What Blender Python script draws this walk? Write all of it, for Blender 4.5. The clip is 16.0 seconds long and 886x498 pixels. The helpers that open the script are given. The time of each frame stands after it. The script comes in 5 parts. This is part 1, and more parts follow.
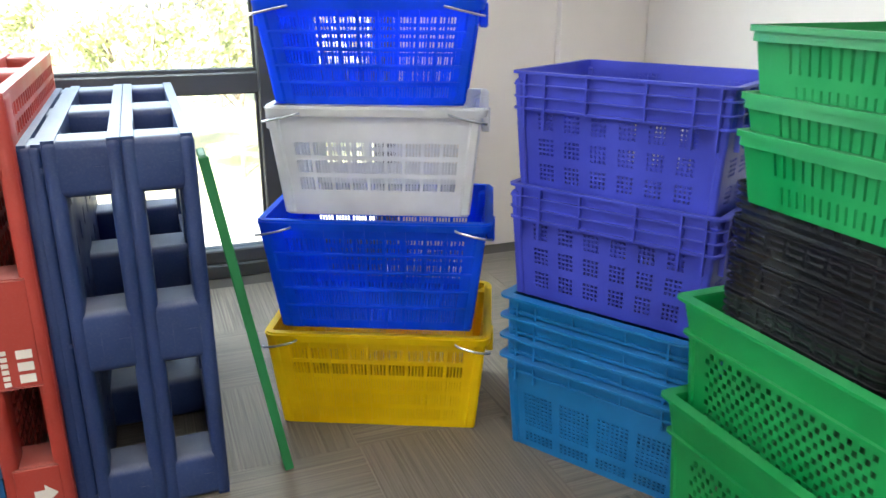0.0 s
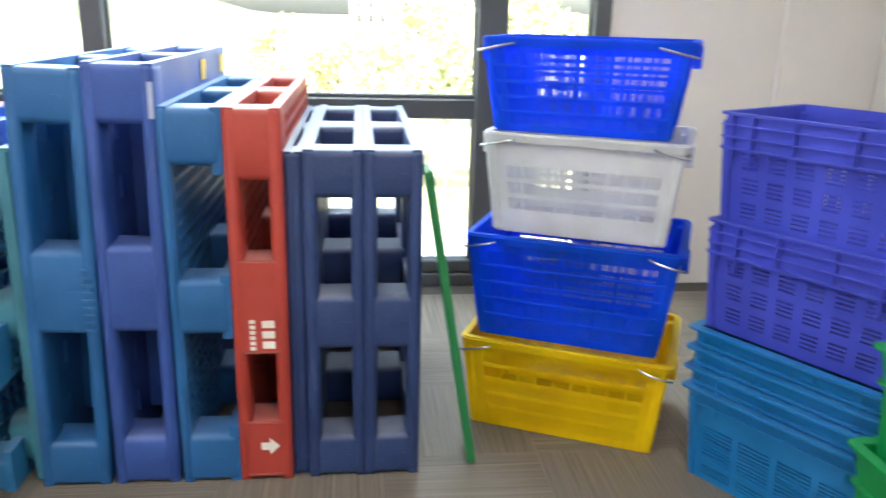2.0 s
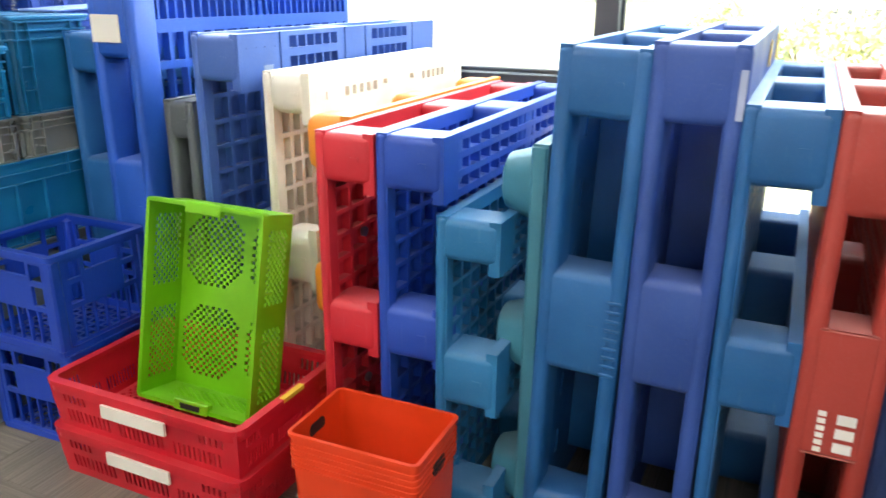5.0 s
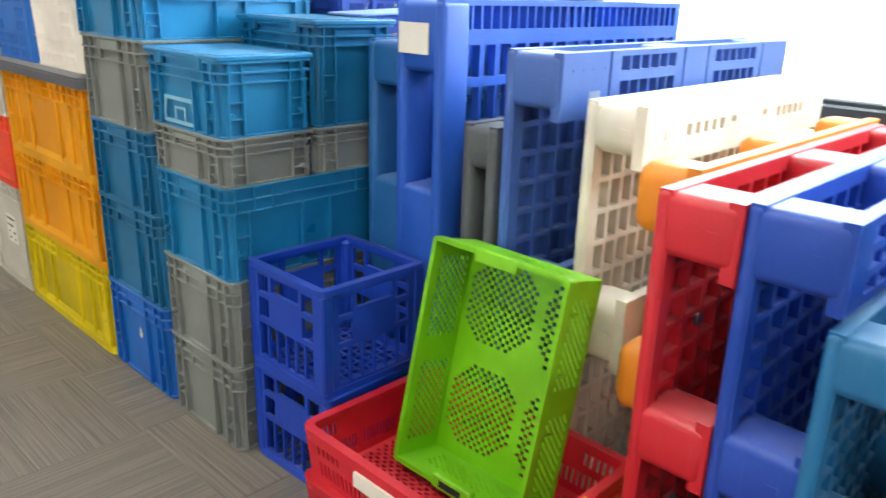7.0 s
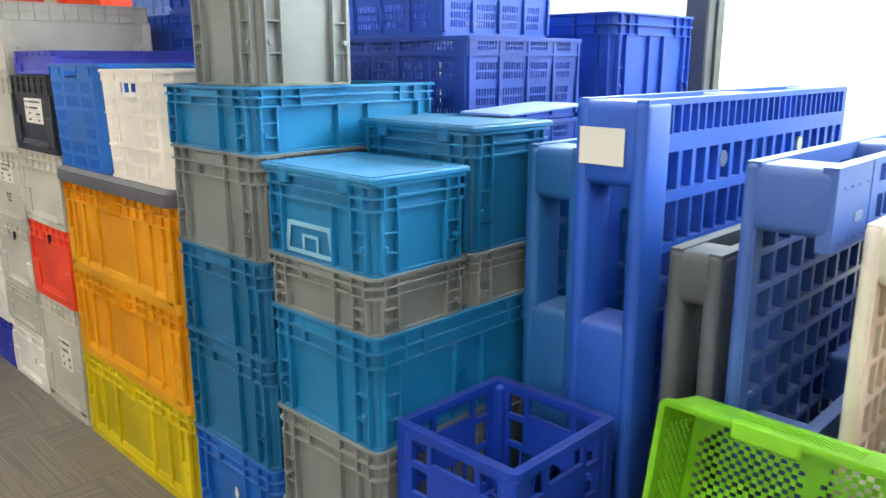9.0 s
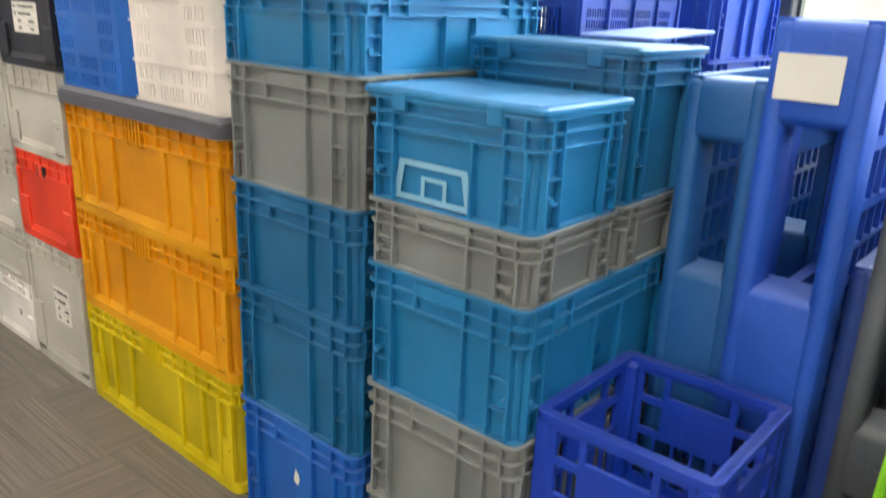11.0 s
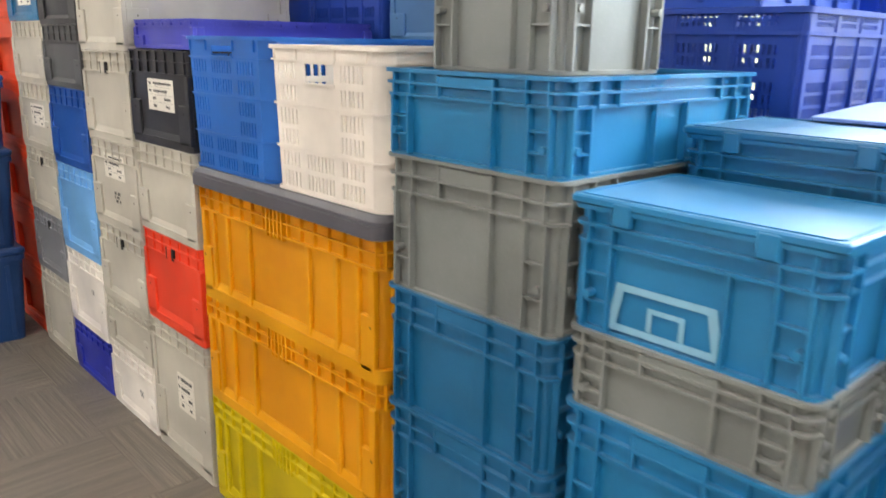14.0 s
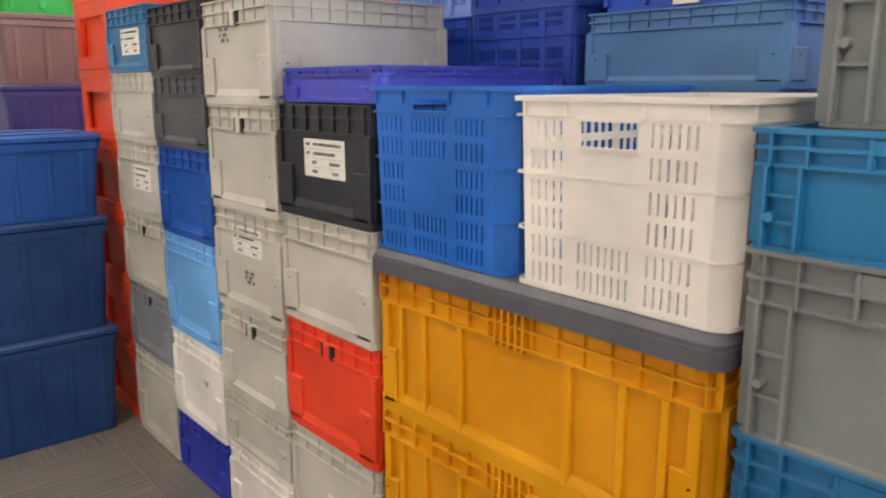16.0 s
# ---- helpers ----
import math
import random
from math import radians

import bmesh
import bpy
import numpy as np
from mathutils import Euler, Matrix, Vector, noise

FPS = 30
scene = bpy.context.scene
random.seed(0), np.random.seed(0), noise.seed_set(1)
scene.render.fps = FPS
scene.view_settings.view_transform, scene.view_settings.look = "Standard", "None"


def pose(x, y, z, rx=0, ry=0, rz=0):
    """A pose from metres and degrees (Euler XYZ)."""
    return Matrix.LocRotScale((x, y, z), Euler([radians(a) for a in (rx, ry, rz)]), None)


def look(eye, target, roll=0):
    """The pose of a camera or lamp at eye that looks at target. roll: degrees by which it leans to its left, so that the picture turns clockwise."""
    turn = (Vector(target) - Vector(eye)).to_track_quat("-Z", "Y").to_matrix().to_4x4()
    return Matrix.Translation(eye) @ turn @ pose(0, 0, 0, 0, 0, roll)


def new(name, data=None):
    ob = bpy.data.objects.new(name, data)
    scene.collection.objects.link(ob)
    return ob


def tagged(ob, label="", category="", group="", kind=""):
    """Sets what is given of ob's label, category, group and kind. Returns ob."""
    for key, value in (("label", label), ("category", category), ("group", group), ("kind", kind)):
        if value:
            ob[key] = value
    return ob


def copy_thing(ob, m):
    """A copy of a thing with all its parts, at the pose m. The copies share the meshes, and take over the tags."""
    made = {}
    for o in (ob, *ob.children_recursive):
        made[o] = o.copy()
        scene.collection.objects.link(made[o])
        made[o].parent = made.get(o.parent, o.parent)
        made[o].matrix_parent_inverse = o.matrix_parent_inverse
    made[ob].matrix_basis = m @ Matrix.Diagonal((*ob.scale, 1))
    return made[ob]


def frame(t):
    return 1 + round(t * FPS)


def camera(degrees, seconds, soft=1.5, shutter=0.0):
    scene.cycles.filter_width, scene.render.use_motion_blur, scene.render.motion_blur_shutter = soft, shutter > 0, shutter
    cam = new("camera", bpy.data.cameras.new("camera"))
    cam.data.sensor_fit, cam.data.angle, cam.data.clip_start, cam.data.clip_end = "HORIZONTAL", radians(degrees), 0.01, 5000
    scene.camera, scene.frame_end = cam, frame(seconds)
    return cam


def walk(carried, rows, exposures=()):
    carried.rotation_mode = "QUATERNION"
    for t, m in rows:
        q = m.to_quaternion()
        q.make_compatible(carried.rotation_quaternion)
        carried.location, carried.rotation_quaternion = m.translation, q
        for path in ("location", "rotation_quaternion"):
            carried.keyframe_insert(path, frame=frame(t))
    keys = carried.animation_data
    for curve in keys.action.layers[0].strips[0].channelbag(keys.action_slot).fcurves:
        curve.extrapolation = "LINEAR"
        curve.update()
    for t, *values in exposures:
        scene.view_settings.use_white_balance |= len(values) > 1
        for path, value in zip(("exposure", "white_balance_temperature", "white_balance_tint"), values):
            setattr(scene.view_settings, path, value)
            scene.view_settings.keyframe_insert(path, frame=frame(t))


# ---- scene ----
cam = camera(59.9, 16.0, 1.5, 0.45)
METRES, EYE, TILT, LEAN, TURN = 4.5, 1.34, 0.0, 0.0, -21.2
ROWS = [
    (0.0, 0.0, 0.0, 0.0, 0.04, -18.86, -0.13),
    (0.5, 0.0214, -0.0314, 0.003, 0.1, -18.41, 0.22),
    (1.0, 0.0258, -0.0631, 0.0049, 0.81, -17.43, -1.22),
    (1.5, 0.0157, -0.063, 0.0034, 7.53, -17.2, -1.96),
    (2.0, -0.0008, -0.0416, 0.0048, 15.2, -16.85, -1.41),
    (2.5, -0.0227, -0.0289, 0.0018, 23.08, -16.75, -0.84),
    (3.0, -0.0561, -0.0253, 0.0013, 27.97, -17.21, 0.16),
    (5.5, -0.1517, 0.0426, -0.0044, 50.63, -18.82, -0.79),
    (6.0, -0.1786, 0.0494, -0.0041, 54.96, -18.95, -1.02),
    (6.5, -0.2048, 0.0538, -0.0053, 59.88, -19.34, -1.2),
    (7.0, -0.2361, 0.0612, -0.0029, 65.97, -18.62, -1.65),
    (7.5, -0.2655, 0.06, -0.0032, 68.52, -18.04, -1.44),
    (8.0, -0.301, 0.0376, 0.01, 66.92, -15.38, 0.18),
    (10.5, -0.4439, -0.0138, 0.0041, 64.34, -13.82, -1.31),
    (11.0, -0.4658, -0.0299, -0.007, 62.45, -17.92, -2.27),
    (11.5, -0.4537, -0.0277, -0.0235, 63.4, -22.1, -3.67),
    (12.0, -0.4221, -0.023, -0.0385, 66.01, -24.41, -3.04),
    (12.5, -0.4168, -0.0296, -0.034, 68.27, -22.78, -1.31),
    (13.0, -0.4552, -0.0366, -0.0126, 68.65, -18.84, -1.35),
    (13.5, -0.495, -0.0474, -0.0031, 68.04, -17.03, -2.44),
    (14.0, -0.5442, -0.0431, 0.0076, 68.72, -15.11, -0.99),
    (14.5, -0.5982, -0.0508, 0.0083, 69.2, -13.39, 0.46),
    (15.0, -0.6539, -0.0802, 0.014, 67.95, -12.3, 1.66),
    (15.5, -0.6784, -0.0971, 0.0164, 68.16, -11.23, 0.78),
    (16.0, -0.6803, -0.1042, 0.009, 70.74, -12.08, 0.18),
]
walk(cam, [(t, pose(0, 0, EYE, TILT, LEAN, TURN) @ pose(METRES * x, METRES * y, METRES * z, 90 + pitch, roll, yaw)) for t, x, y, z, yaw, pitch, roll in ROWS],
     [(0.0, 1.9, 6500, 5), (1.0, 1.9, 6500, 5), (2.0, 2.05, 6500, 5), (3.0, 1.85, 6500, 5), (5.5, 1.94, 6500, 5), (7.5, 1.91, 6500, 4), (8.2, 1.9, 6500, 4), (10.5, 1.82, 6550, 8), (11.0, 1.86, 6650, 9), (11.5, 2.2, 6600, 8), (12.0, 2.45, 6600, 8), (12.5, 2.45, 6600, 8),
      (13.0, 2.2, 6600, 9), (13.5, 2.05, 6650, 10), (14.5, 1.76, 6750, 11), (16.0, 1.68, 6800, 12)])

# ---- light and exposure ----
SUN_EL, SUN_AZ = 48.0, 200.0
world = bpy.data.worlds.new("sky")
scene.world = world
world.use_nodes = True
wn = world.node_tree
sky = wn.nodes.new("ShaderNodeTexSky")
sky.sky_type, sky.sun_disc = "NISHITA", False
sky.sun_elevation, sky.sun_rotation = radians(SUN_EL), radians(SUN_AZ)
sky.dust_density, sky.ozone_density = 3.0, 1.0
wn.links.new(sky.outputs[0], wn.nodes["Background"].inputs[0])
wn.nodes["Background"].inputs[1].default_value = 0.15
sun = new("sun", bpy.data.lights.new("sun", "SUN"))
sun.data.energy, sun.data.angle, sun.data.color = 5.0, radians(0.5), (1.0, 0.95, 0.87)
sun.matrix_basis = look((0, 0, 30), Vector((0, 0, 30)) - Vector((math.sin(radians(SUN_AZ)) * math.cos(radians(SUN_EL)), math.cos(radians(SUN_AZ)) * math.cos(radians(SUN_EL)), math.sin(radians(SUN_EL)))))
# Watts of each ceiling panel added out of view.
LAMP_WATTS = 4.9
SKY_WATTS = 58.0


# ---- materials ----
def lin(h):
    c = [int(h[i:i + 2], 16) / 255 for i in (0, 2, 4)]
    return [v / 12.92 if v <= 0.04045 else ((v + 0.055) / 1.055) ** 2.4 for v in c]


MATS = {}


def base_nodes(name):
    m = bpy.data.materials.new(name)
    m.use_nodes = True
    return m, m.node_tree.nodes, m.node_tree.links, m.node_tree.nodes["Principled BSDF"]


def ramp(n, l, src, a, b, lo=0.0, hi=1.0):
    r = n.new("ShaderNodeMapRange")
    r.inputs[1].default_value, r.inputs[2].default_value, r.inputs[3].default_value, r.inputs[4].default_value = a, b, lo, hi
    l.new(src, r.inputs[0])
    return r.outputs[0]


def mixc(n, l, fac, a, b, mode="MIX"):
    x = n.new("ShaderNodeMix")
    x.data_type, x.blend_type = "RGBA", mode
    for sock, v in ((x.inputs[0], fac), (x.inputs[6], a), (x.inputs[7], b)):
        if hasattr(v, "links"):
            l.new(v, sock)
        elif isinstance(v, (int, float)):
            sock.default_value = v
        else:
            sock.default_value = (*v[:3], 1)
    return x.outputs[2]


def plastic(hexa, rough=0.42, dust=0.12, glow=0.0, dustcol="aaa69d"):
    """Moulded polypropylene: faint mottling, scuffs, dust on ledges. glow: share of light let through a thin wall."""
    key = (hexa, rough, dust, glow)
    if key in MATS:
        return MATS[key]
    m, n, l, p = base_nodes("plastic_" + hexa)
    c = lin(hexa)
    geo = n.new("ShaderNodeNewGeometry")
    tc = n.new("ShaderNodeTexCoord")
    info = n.new("ShaderNodeObjectInfo")
    big = n.new("ShaderNodeTexNoise"); big.inputs["Scale"].default_value = 5.0; big.inputs["Detail"].default_value = 4
    l.new(geo.outputs["Position"], big.inputs["Vector"])
    fine = n.new("ShaderNodeTexNoise"); fine.inputs["Scale"].default_value = 160.0; fine.inputs["Detail"].default_value = 3
    l.new(tc.outputs["Object"], fine.inputs["Vector"])
    mapn = n.new("ShaderNodeMapping"); mapn.inputs["Scale"].default_value = (90, 90, 7)
    l.new(tc.outputs["Object"], mapn.inputs[0])
    scr = n.new("ShaderNodeTexNoise"); scr.inputs["Scale"].default_value = 1.0; scr.inputs["Detail"].default_value = 5
    l.new(mapn.outputs[0], scr.inputs["Vector"])
    dark, lite = [v * 0.86 for v in c], [min(1, v * 1.10 + 0.006) for v in c]
    col = mixc(n, l, ramp(n, l, big.outputs[0], 0.35, 0.65), dark, lite)
    col = mixc(n, l, ramp(n, l, info.outputs["Random"], 0, 1, 0.0, 0.16), col, [v * 0.72 for v in c])
    scuff = ramp(n, l, scr.outputs[0], 0.66, 0.78, 0, 0.22)
    col = mixc(n, l, scuff, col, [min(1, v * 0.8 + 0.12) for v in c])
    sep = n.new("ShaderNodeSeparateXYZ"); l.new(geo.outputs["Normal"], sep.inputs[0])
    up = ramp(n, l, sep.outputs[2], 0.3, 0.95)
    d1 = n.new("ShaderNodeMath"); d1.operation = "MULTIPLY"
    l.new(up, d1.inputs[0]); l.new(ramp(n, l, big.outputs[0], 0.3, 0.7, 0.3 * dust, 2.2 * dust), d1.inputs[1])
    d2 = n.new("ShaderNodeMath"); d2.operation = "ADD"
    l.new(d1.outputs[0], d2.inputs[0]); l.new(ramp(n, l, fine.outputs[0], 0.5, 0.75, 0, dust * 0.35), d2.inputs[1])
    col = mixc(n, l, d2.outputs[0], col, lin(dustcol))
    l.new(col, p.inputs["Base Color"])
    l.new(ramp(n, l, big.outputs[0], 0.3, 0.7, rough - 0.07, rough + 0.12), p.inputs["Roughness"])
    b = n.new("ShaderNodeBump"); b.inputs["Strength"].default_value = 0.12; b.inputs["Distance"].default_value = 0.002
    l.new(fine.outputs[0], b.inputs["Height"]); l.new(b.outputs[0], p.inputs["Normal"])
    if glow:
        tr = n.new("ShaderNodeBsdfTranslucent"); l.new(col, tr.inputs[0])
        mx = n.new("ShaderNodeMixShader"); mx.inputs[0].default_value = glow
        l.new(p.outputs[0], mx.inputs[1]); l.new(tr.outputs[0], mx.inputs[2])
        l.new(mx.outputs[0], n["Material Output"].inputs[0])
    MATS[key] = m
    return m


def surface(name, hexa, rough=0.7, var=0.12, scale=3.0, bump=0.1, metal=0.0, stretch=(1, 1, 1)):
    if name in MATS:
        return MATS[name]
    m, n, l, p = base_nodes(name)
    c = lin(hexa)
    geo = n.new("ShaderNodeNewGeometry")
    mp = n.new("ShaderNodeMapping"); mp.inputs["Scale"].default_value = stretch
    l.new(geo.outputs["Position"], mp.inputs[0])
    a = n.new("ShaderNodeTexNoise"); a.inputs["Scale"].default_value = scale; a.inputs["Detail"].default_value = 5
    f = n.new("ShaderNodeTexNoise"); f.inputs["Scale"].default_value = scale * 40; f.inputs["Detail"].default_value = 3
    l.new(mp.outputs[0], a.inputs["Vector"]); l.new(mp.outputs[0], f.inputs["Vector"])
    col = mixc(n, l, ramp(n, l, a.outputs[0], 0.3, 0.7), [v * (1 - var) for v in c], [min(1, v * (1 + var)) for v in c])
    col = mixc(n, l, ramp(n, l, f.outputs[0], 0.4, 0.7, 0, 0.25), col, [v * (1 - var) for v in c])
    l.new(col, p.inputs["Base Color"])
    p.inputs["Roughness"].default_value, p.inputs["Metallic"].default_value = rough, metal
    b = n.new("ShaderNodeBump"); b.inputs["Strength"].default_value = bump; b.inputs["Distance"].default_value = 0.004
    l.new(f.outputs[0], b.inputs["Height"]); l.new(b.outputs[0], p.inputs["Normal"])
    MATS[name] = m
    return m


def carpet():
    m, n, l, p = base_nodes("carpet_tile")
    tc = n.new("ShaderNodeTexCoord")
    info = n.new("ShaderNodeObjectInfo")
    mp = n.new("ShaderNodeMapping"); mp.inputs["Scale"].default_value = (2.4, 170, 1)
    add = n.new("ShaderNodeVectorMath"); add.operation = "ADD"
    comb = n.new("ShaderNodeCombineXYZ")
    l.new(ramp(n, l, info.outputs["Random"], 0, 1, 0, 40), comb.inputs[2])
    l.new(tc.outputs["Object"], add.inputs[0]); l.new(comb.outputs[0], add.inputs[1])
    l.new(add.outputs[0], mp.inputs[0])
    s = n.new("ShaderNodeTexNoise"); s.inputs["Scale"].default_value = 1.0; s.inputs["Detail"].default_value = 2
    l.new(mp.outputs[0], s.inputs["Vector"])
    mp2 = n.new("ShaderNodeMapping"); mp2.inputs["Scale"].default_value = (1.4, 22, 1)
    l.new(add.outputs[0], mp2.inputs[0])
    w = n.new("ShaderNodeTexNoise"); w.inputs["Scale"].default_value = 1.0; w.inputs["Detail"].default_value = 3
    l.new(mp2.outputs[0], w.inputs["Vector"])
    g = n.new("ShaderNodeTexNoise"); g.inputs["Scale"].default_value = 420
    l.new(tc.outputs["Object"], g.inputs["Vector"])
    col = mixc(n, l, ramp(n, l, s.outputs[0], 0.36, 0.64), lin("575048"), lin("887e72"))
    col = mixc(n, l, ramp(n, l, w.outputs[0], 0.35, 0.65, 0, 0.6), col, lin("756c62"))
    col = mixc(n, l, ramp(n, l, info.outputs["Random"], 0, 1, 0, 0.3), col, lin("655d55"))
    l.new(col, p.inputs["Base Color"])
    p.inputs["Roughness"].default_value = 0.52
    p.inputs["Specular IOR Level"].default_value = 0.5
    b = n.new("ShaderNodeBump"); b.inputs["Strength"].default_value = 0.5; b.inputs["Distance"].default_value = 0.003
    hm = n.new("ShaderNodeMath"); hm.operation = "ADD"
    l.new(s.outputs[0], hm.inputs[0]); l.new(g.outputs[0], hm.inputs[1])
    l.new(hm.outputs[0], b.inputs["Height"]); l.new(b.outputs[0], p.inputs["Normal"])
    return m


CARPET = carpet()
WALL = surface("wall_paint", "ddd5d0", 0.8, 0.04, 2.0, 0.08)
TAN = surface("tan_paint", "c9a083", 0.8, 0.05, 2.0, 0.08)
CEIL = surface("ceiling_paint", "e8e6e2", 0.85, 0.03, 2.0, 0.05)
FRAME = surface("window_frame_paint", "4b4d50", 0.45, 0.08, 4.0, 0.05)
STEEL = surface("wire_steel", "b9bcc0", 0.28, 0.1, 8.0, 0.03, 1.0)
PAPER = surface("paper_label", "ded8cc", 0.75, 0.05, 10.0, 0.04)
INK = surface("ink", "4c4a49", 0.7, 0.1, 10.0, 0.02)
WHITEMARK = surface("white_mark", "e4dfd9", 0.6, 0.05, 10.0, 0.02)
YELLOWMARK = surface("yellow_sticker", "e0b83a", 0.6, 0.05, 10.0, 0.02)
# Near-black colour for the shade inside holes that are not cut.
DARKHOLE = surface("hole_shade", "1b1b1d", 0.7, 0.1, 10.0, 0.02)
GRASS = surface("dry_grass", "c6c4a0", 0.95, 0.25, 0.25, 0.2)
PAVE = surface("pale_concrete", "d8d4ca", 0.9, 0.08, 0.4, 0.1)
BARK = surface("bark", "9a8c78", 0.9, 0.2, 4.0, 0.3)
RENDERED = surface("far_plaster", "cfcac2", 0.9, 0.05, 0.5, 0.05)
HILL = surface("far_hill", "9aa68e", 0.95, 0.15, 0.02, 0.1)
glass, gn, gl, gp = base_nodes("window_glass")
gp.inputs["Base Color"].default_value = (0.97, 0.99, 0.98, 1)
gp.inputs["Roughness"].default_value, gp.inputs["IOR"].default_value, gp.inputs["Transmission Weight"].default_value = 0.0, 1.45, 1.0
leafm, ln_, ll_, lp_ = base_nodes("leaf")
gi = ln_.new("ShaderNodeNewGeometry")
ll_.new(mixc(ln_, ll_, gi.outputs["Random Per Island"], lin("a6b078"), lin("d8dab2")), lp_.inputs["Base Color"])
lp_.inputs["Roughness"].default_value = 0.6
# Glowing face of the added ceiling panels.
lamp_mat, an_, al_, ap_ = base_nodes("lamp_diffuser")
ap_.inputs["Base Color"].default_value = (0.9, 0.9, 0.9, 1)
ap_.inputs["Emission Color"].default_value, ap_.inputs["Emission Strength"].default_value = (1, 0.97, 0.92, 1), 2.0


# ---- mesh tools ----
class MB:
    """Gathers boxes, pierced plates, rings and tubs into one mesh."""

    def __init__(self):
        self.v, self.f = [], []

    def add(self, v, f, fn=None):
        k = len(self.v)
        self.v += [tuple(fn(*p)) for p in v] if fn else [tuple(p) for p in v]
        self.f += [tuple(i + k for i in q) for q in f]
        return self

    def box(self, x0, x1, y0, y1, z0, z1, fn=None, c=0.0):
        """A box; c chamfers its upright edges and its top and bottom edges."""
        if c <= 0:
            v = [(x, y, z) for z in (z0, z1) for x, y in ((x0, y0), (x1, y0), (x1, y1), (x0, y1))]
            return self.add(v, [(3, 2, 1, 0), (4, 5, 6, 7), (0, 1, 5, 4), (1, 2, 6, 5), (2, 3, 7, 6), (3, 0, 4, 7)], fn)
        if c >= .009:
            ang = [math.pi / 2 * k / 3 for k in range(4)]
            prof = [(z0 + c * (1 - math.sin(a)), c * (1 - math.cos(a))) for a in ang[::-1]] + [(z1 - c * (1 - math.sin(a)), c * (1 - math.cos(a))) for a in ang]
            v = []
            for z, s in prof:
                q = c * 1.02 - s
                for mx, my, a0 in ((x1 - c * 1.02, y0 + c * 1.02, -90), (x1 - c * 1.02, y1 - c * 1.02, 0), (x0 + c * 1.02, y1 - c * 1.02, 90), (x0 + c * 1.02, y0 + c * 1.02, 180)):
                    v += [(mx + q * math.cos(radians(a0 + 30 * k)), my + q * math.sin(radians(a0 + 30 * k)), z) for k in range(4)]
            f = [tuple(range(15, -1, -1)), tuple(range(112, 128))]
            for i in range(7):
                f += [(16 * i + j, 16 * i + (j + 1) % 16, 16 * i + 16 + (j + 1) % 16, 16 * i + 16 + j) for j in range(16)]
            return self.add(v, f, fn)
        loops = []
        for z, s in ((z0, c), (z0 + c, 0), (z1 - c, 0), (z1, c)):
            a, b, e, g = x0 + s, x1 - s, y0 + s, y1 - s
            k = c * 0.8
            loops.append([(a + k, e, z), (b - k, e, z), (b, e + k, z), (b, g - k, z), (b - k, g, z), (a + k, g, z), (a, g - k, z), (a, e + k, z)])
        v = [p for lp in loops for p in lp]
        f = [tuple(range(7, -1, -1)), tuple(range(24, 32))]
        for i in range(3):
            f += [(8 * i + j, 8 * i + (j + 1) % 8, 8 * i + 8 + (j + 1) % 8, 8 * i + 8 + j) for j in range(8)]
        return self.add(v, f, fn)

    def plate(self, us, vs, solid, t, fn=None):
        """A plate in u, v with holes where solid(i, j) is false, t thick; fn maps (u, depth, v) to a place."""
        nu, nv = len(us) - 1, len(vs) - 1
        g = [[bool(solid(i, j)) for j in range(nv)] for i in range(nu)]
        V, F = [], []

        def quad(a, b, c, d):
            k = len(V); V.extend((a, b, c, d)); F.append((k, k + 1, k + 2, k + 3))

        runs = {}
        for j in range(nv):
            i = 0
            row = []
            while i < nu:
                if g[i][j]:
                    s = i
                    while i < nu and g[i][j]:
                        i += 1
                    row.append((s, i))
                else:
                    i += 1
            runs[j] = tuple(row)
        j = 0
        while j < nv:
            e = j + 1
            while e < nv and runs[e] == runs[j]:
                e += 1
            for s, q in runs[j]:
                a, b, c, d = us[s], us[q], vs[j], vs[e]
                quad((a, 0, c), (b, 0, c), (b, 0, d), (a, 0, d))
                quad((a, t, d), (b, t, d), (b, t, c), (a, t, c))
                quad((a, 0, d), (a, t, d), (a, t, c), (a, 0, c))
                quad((b, 0, c), (b, t, c), (b, t, d), (b, 0, d))
            j = e
        for j in range(nv + 1):
            i = 0
            while i < nu:
                lo = g[i][j - 1] if j > 0 else False
                hi = g[i][j] if j < nv else False
                if lo != hi:
                    s = i
                    while i < nu and (g[i][j - 1] if j > 0 else False) == lo and (g[i][j] if j < nv else False) == hi:
                        i += 1
                    a, b, c = us[s], us[i], vs[j]
                    if hi:
                        quad((a, t, c), (b, t, c), (b, 0, c), (a, 0, c))
                    else:
                        quad((a, 0, c), (b, 0, c), (b, t, c), (a, t, c))
                else:
                    i += 1
        return self.add(V, F, fn)

    def ring(self, hx, hy, t, z0, z1, r=0.02, fn=None, hx1=None, hy1=None):
        """A rounded rectangular ring, t wide inwards; hx1, hy1: half sizes at its top."""
        hx1, hy1 = hx1 or hx, hy1 or hy
        o0, o1 = rrect(hx, hy, r), rrect(hx1, hy1, r)
        i0, i1 = rrect(hx - t, hy - t, max(r - t, 0.002)), rrect(hx1 - t, hy1 - t, max(r - t, 0.002))
        n = len(o0)
        v = [(x, y, z0) for x, y in o0] + [(x, y, z1) for x, y in o1] + [(x, y, z1) for x, y in i1] + [(x, y, z0) for x, y in i0]
        f = []
        for s in range(4):
            a, b = s * n, ((s + 1) % 4) * n
            f += [(a + k, a + (k + 1) % n, b + (k + 1) % n, b + k) for k in range(n)]
        return self.add(v, f, fn)

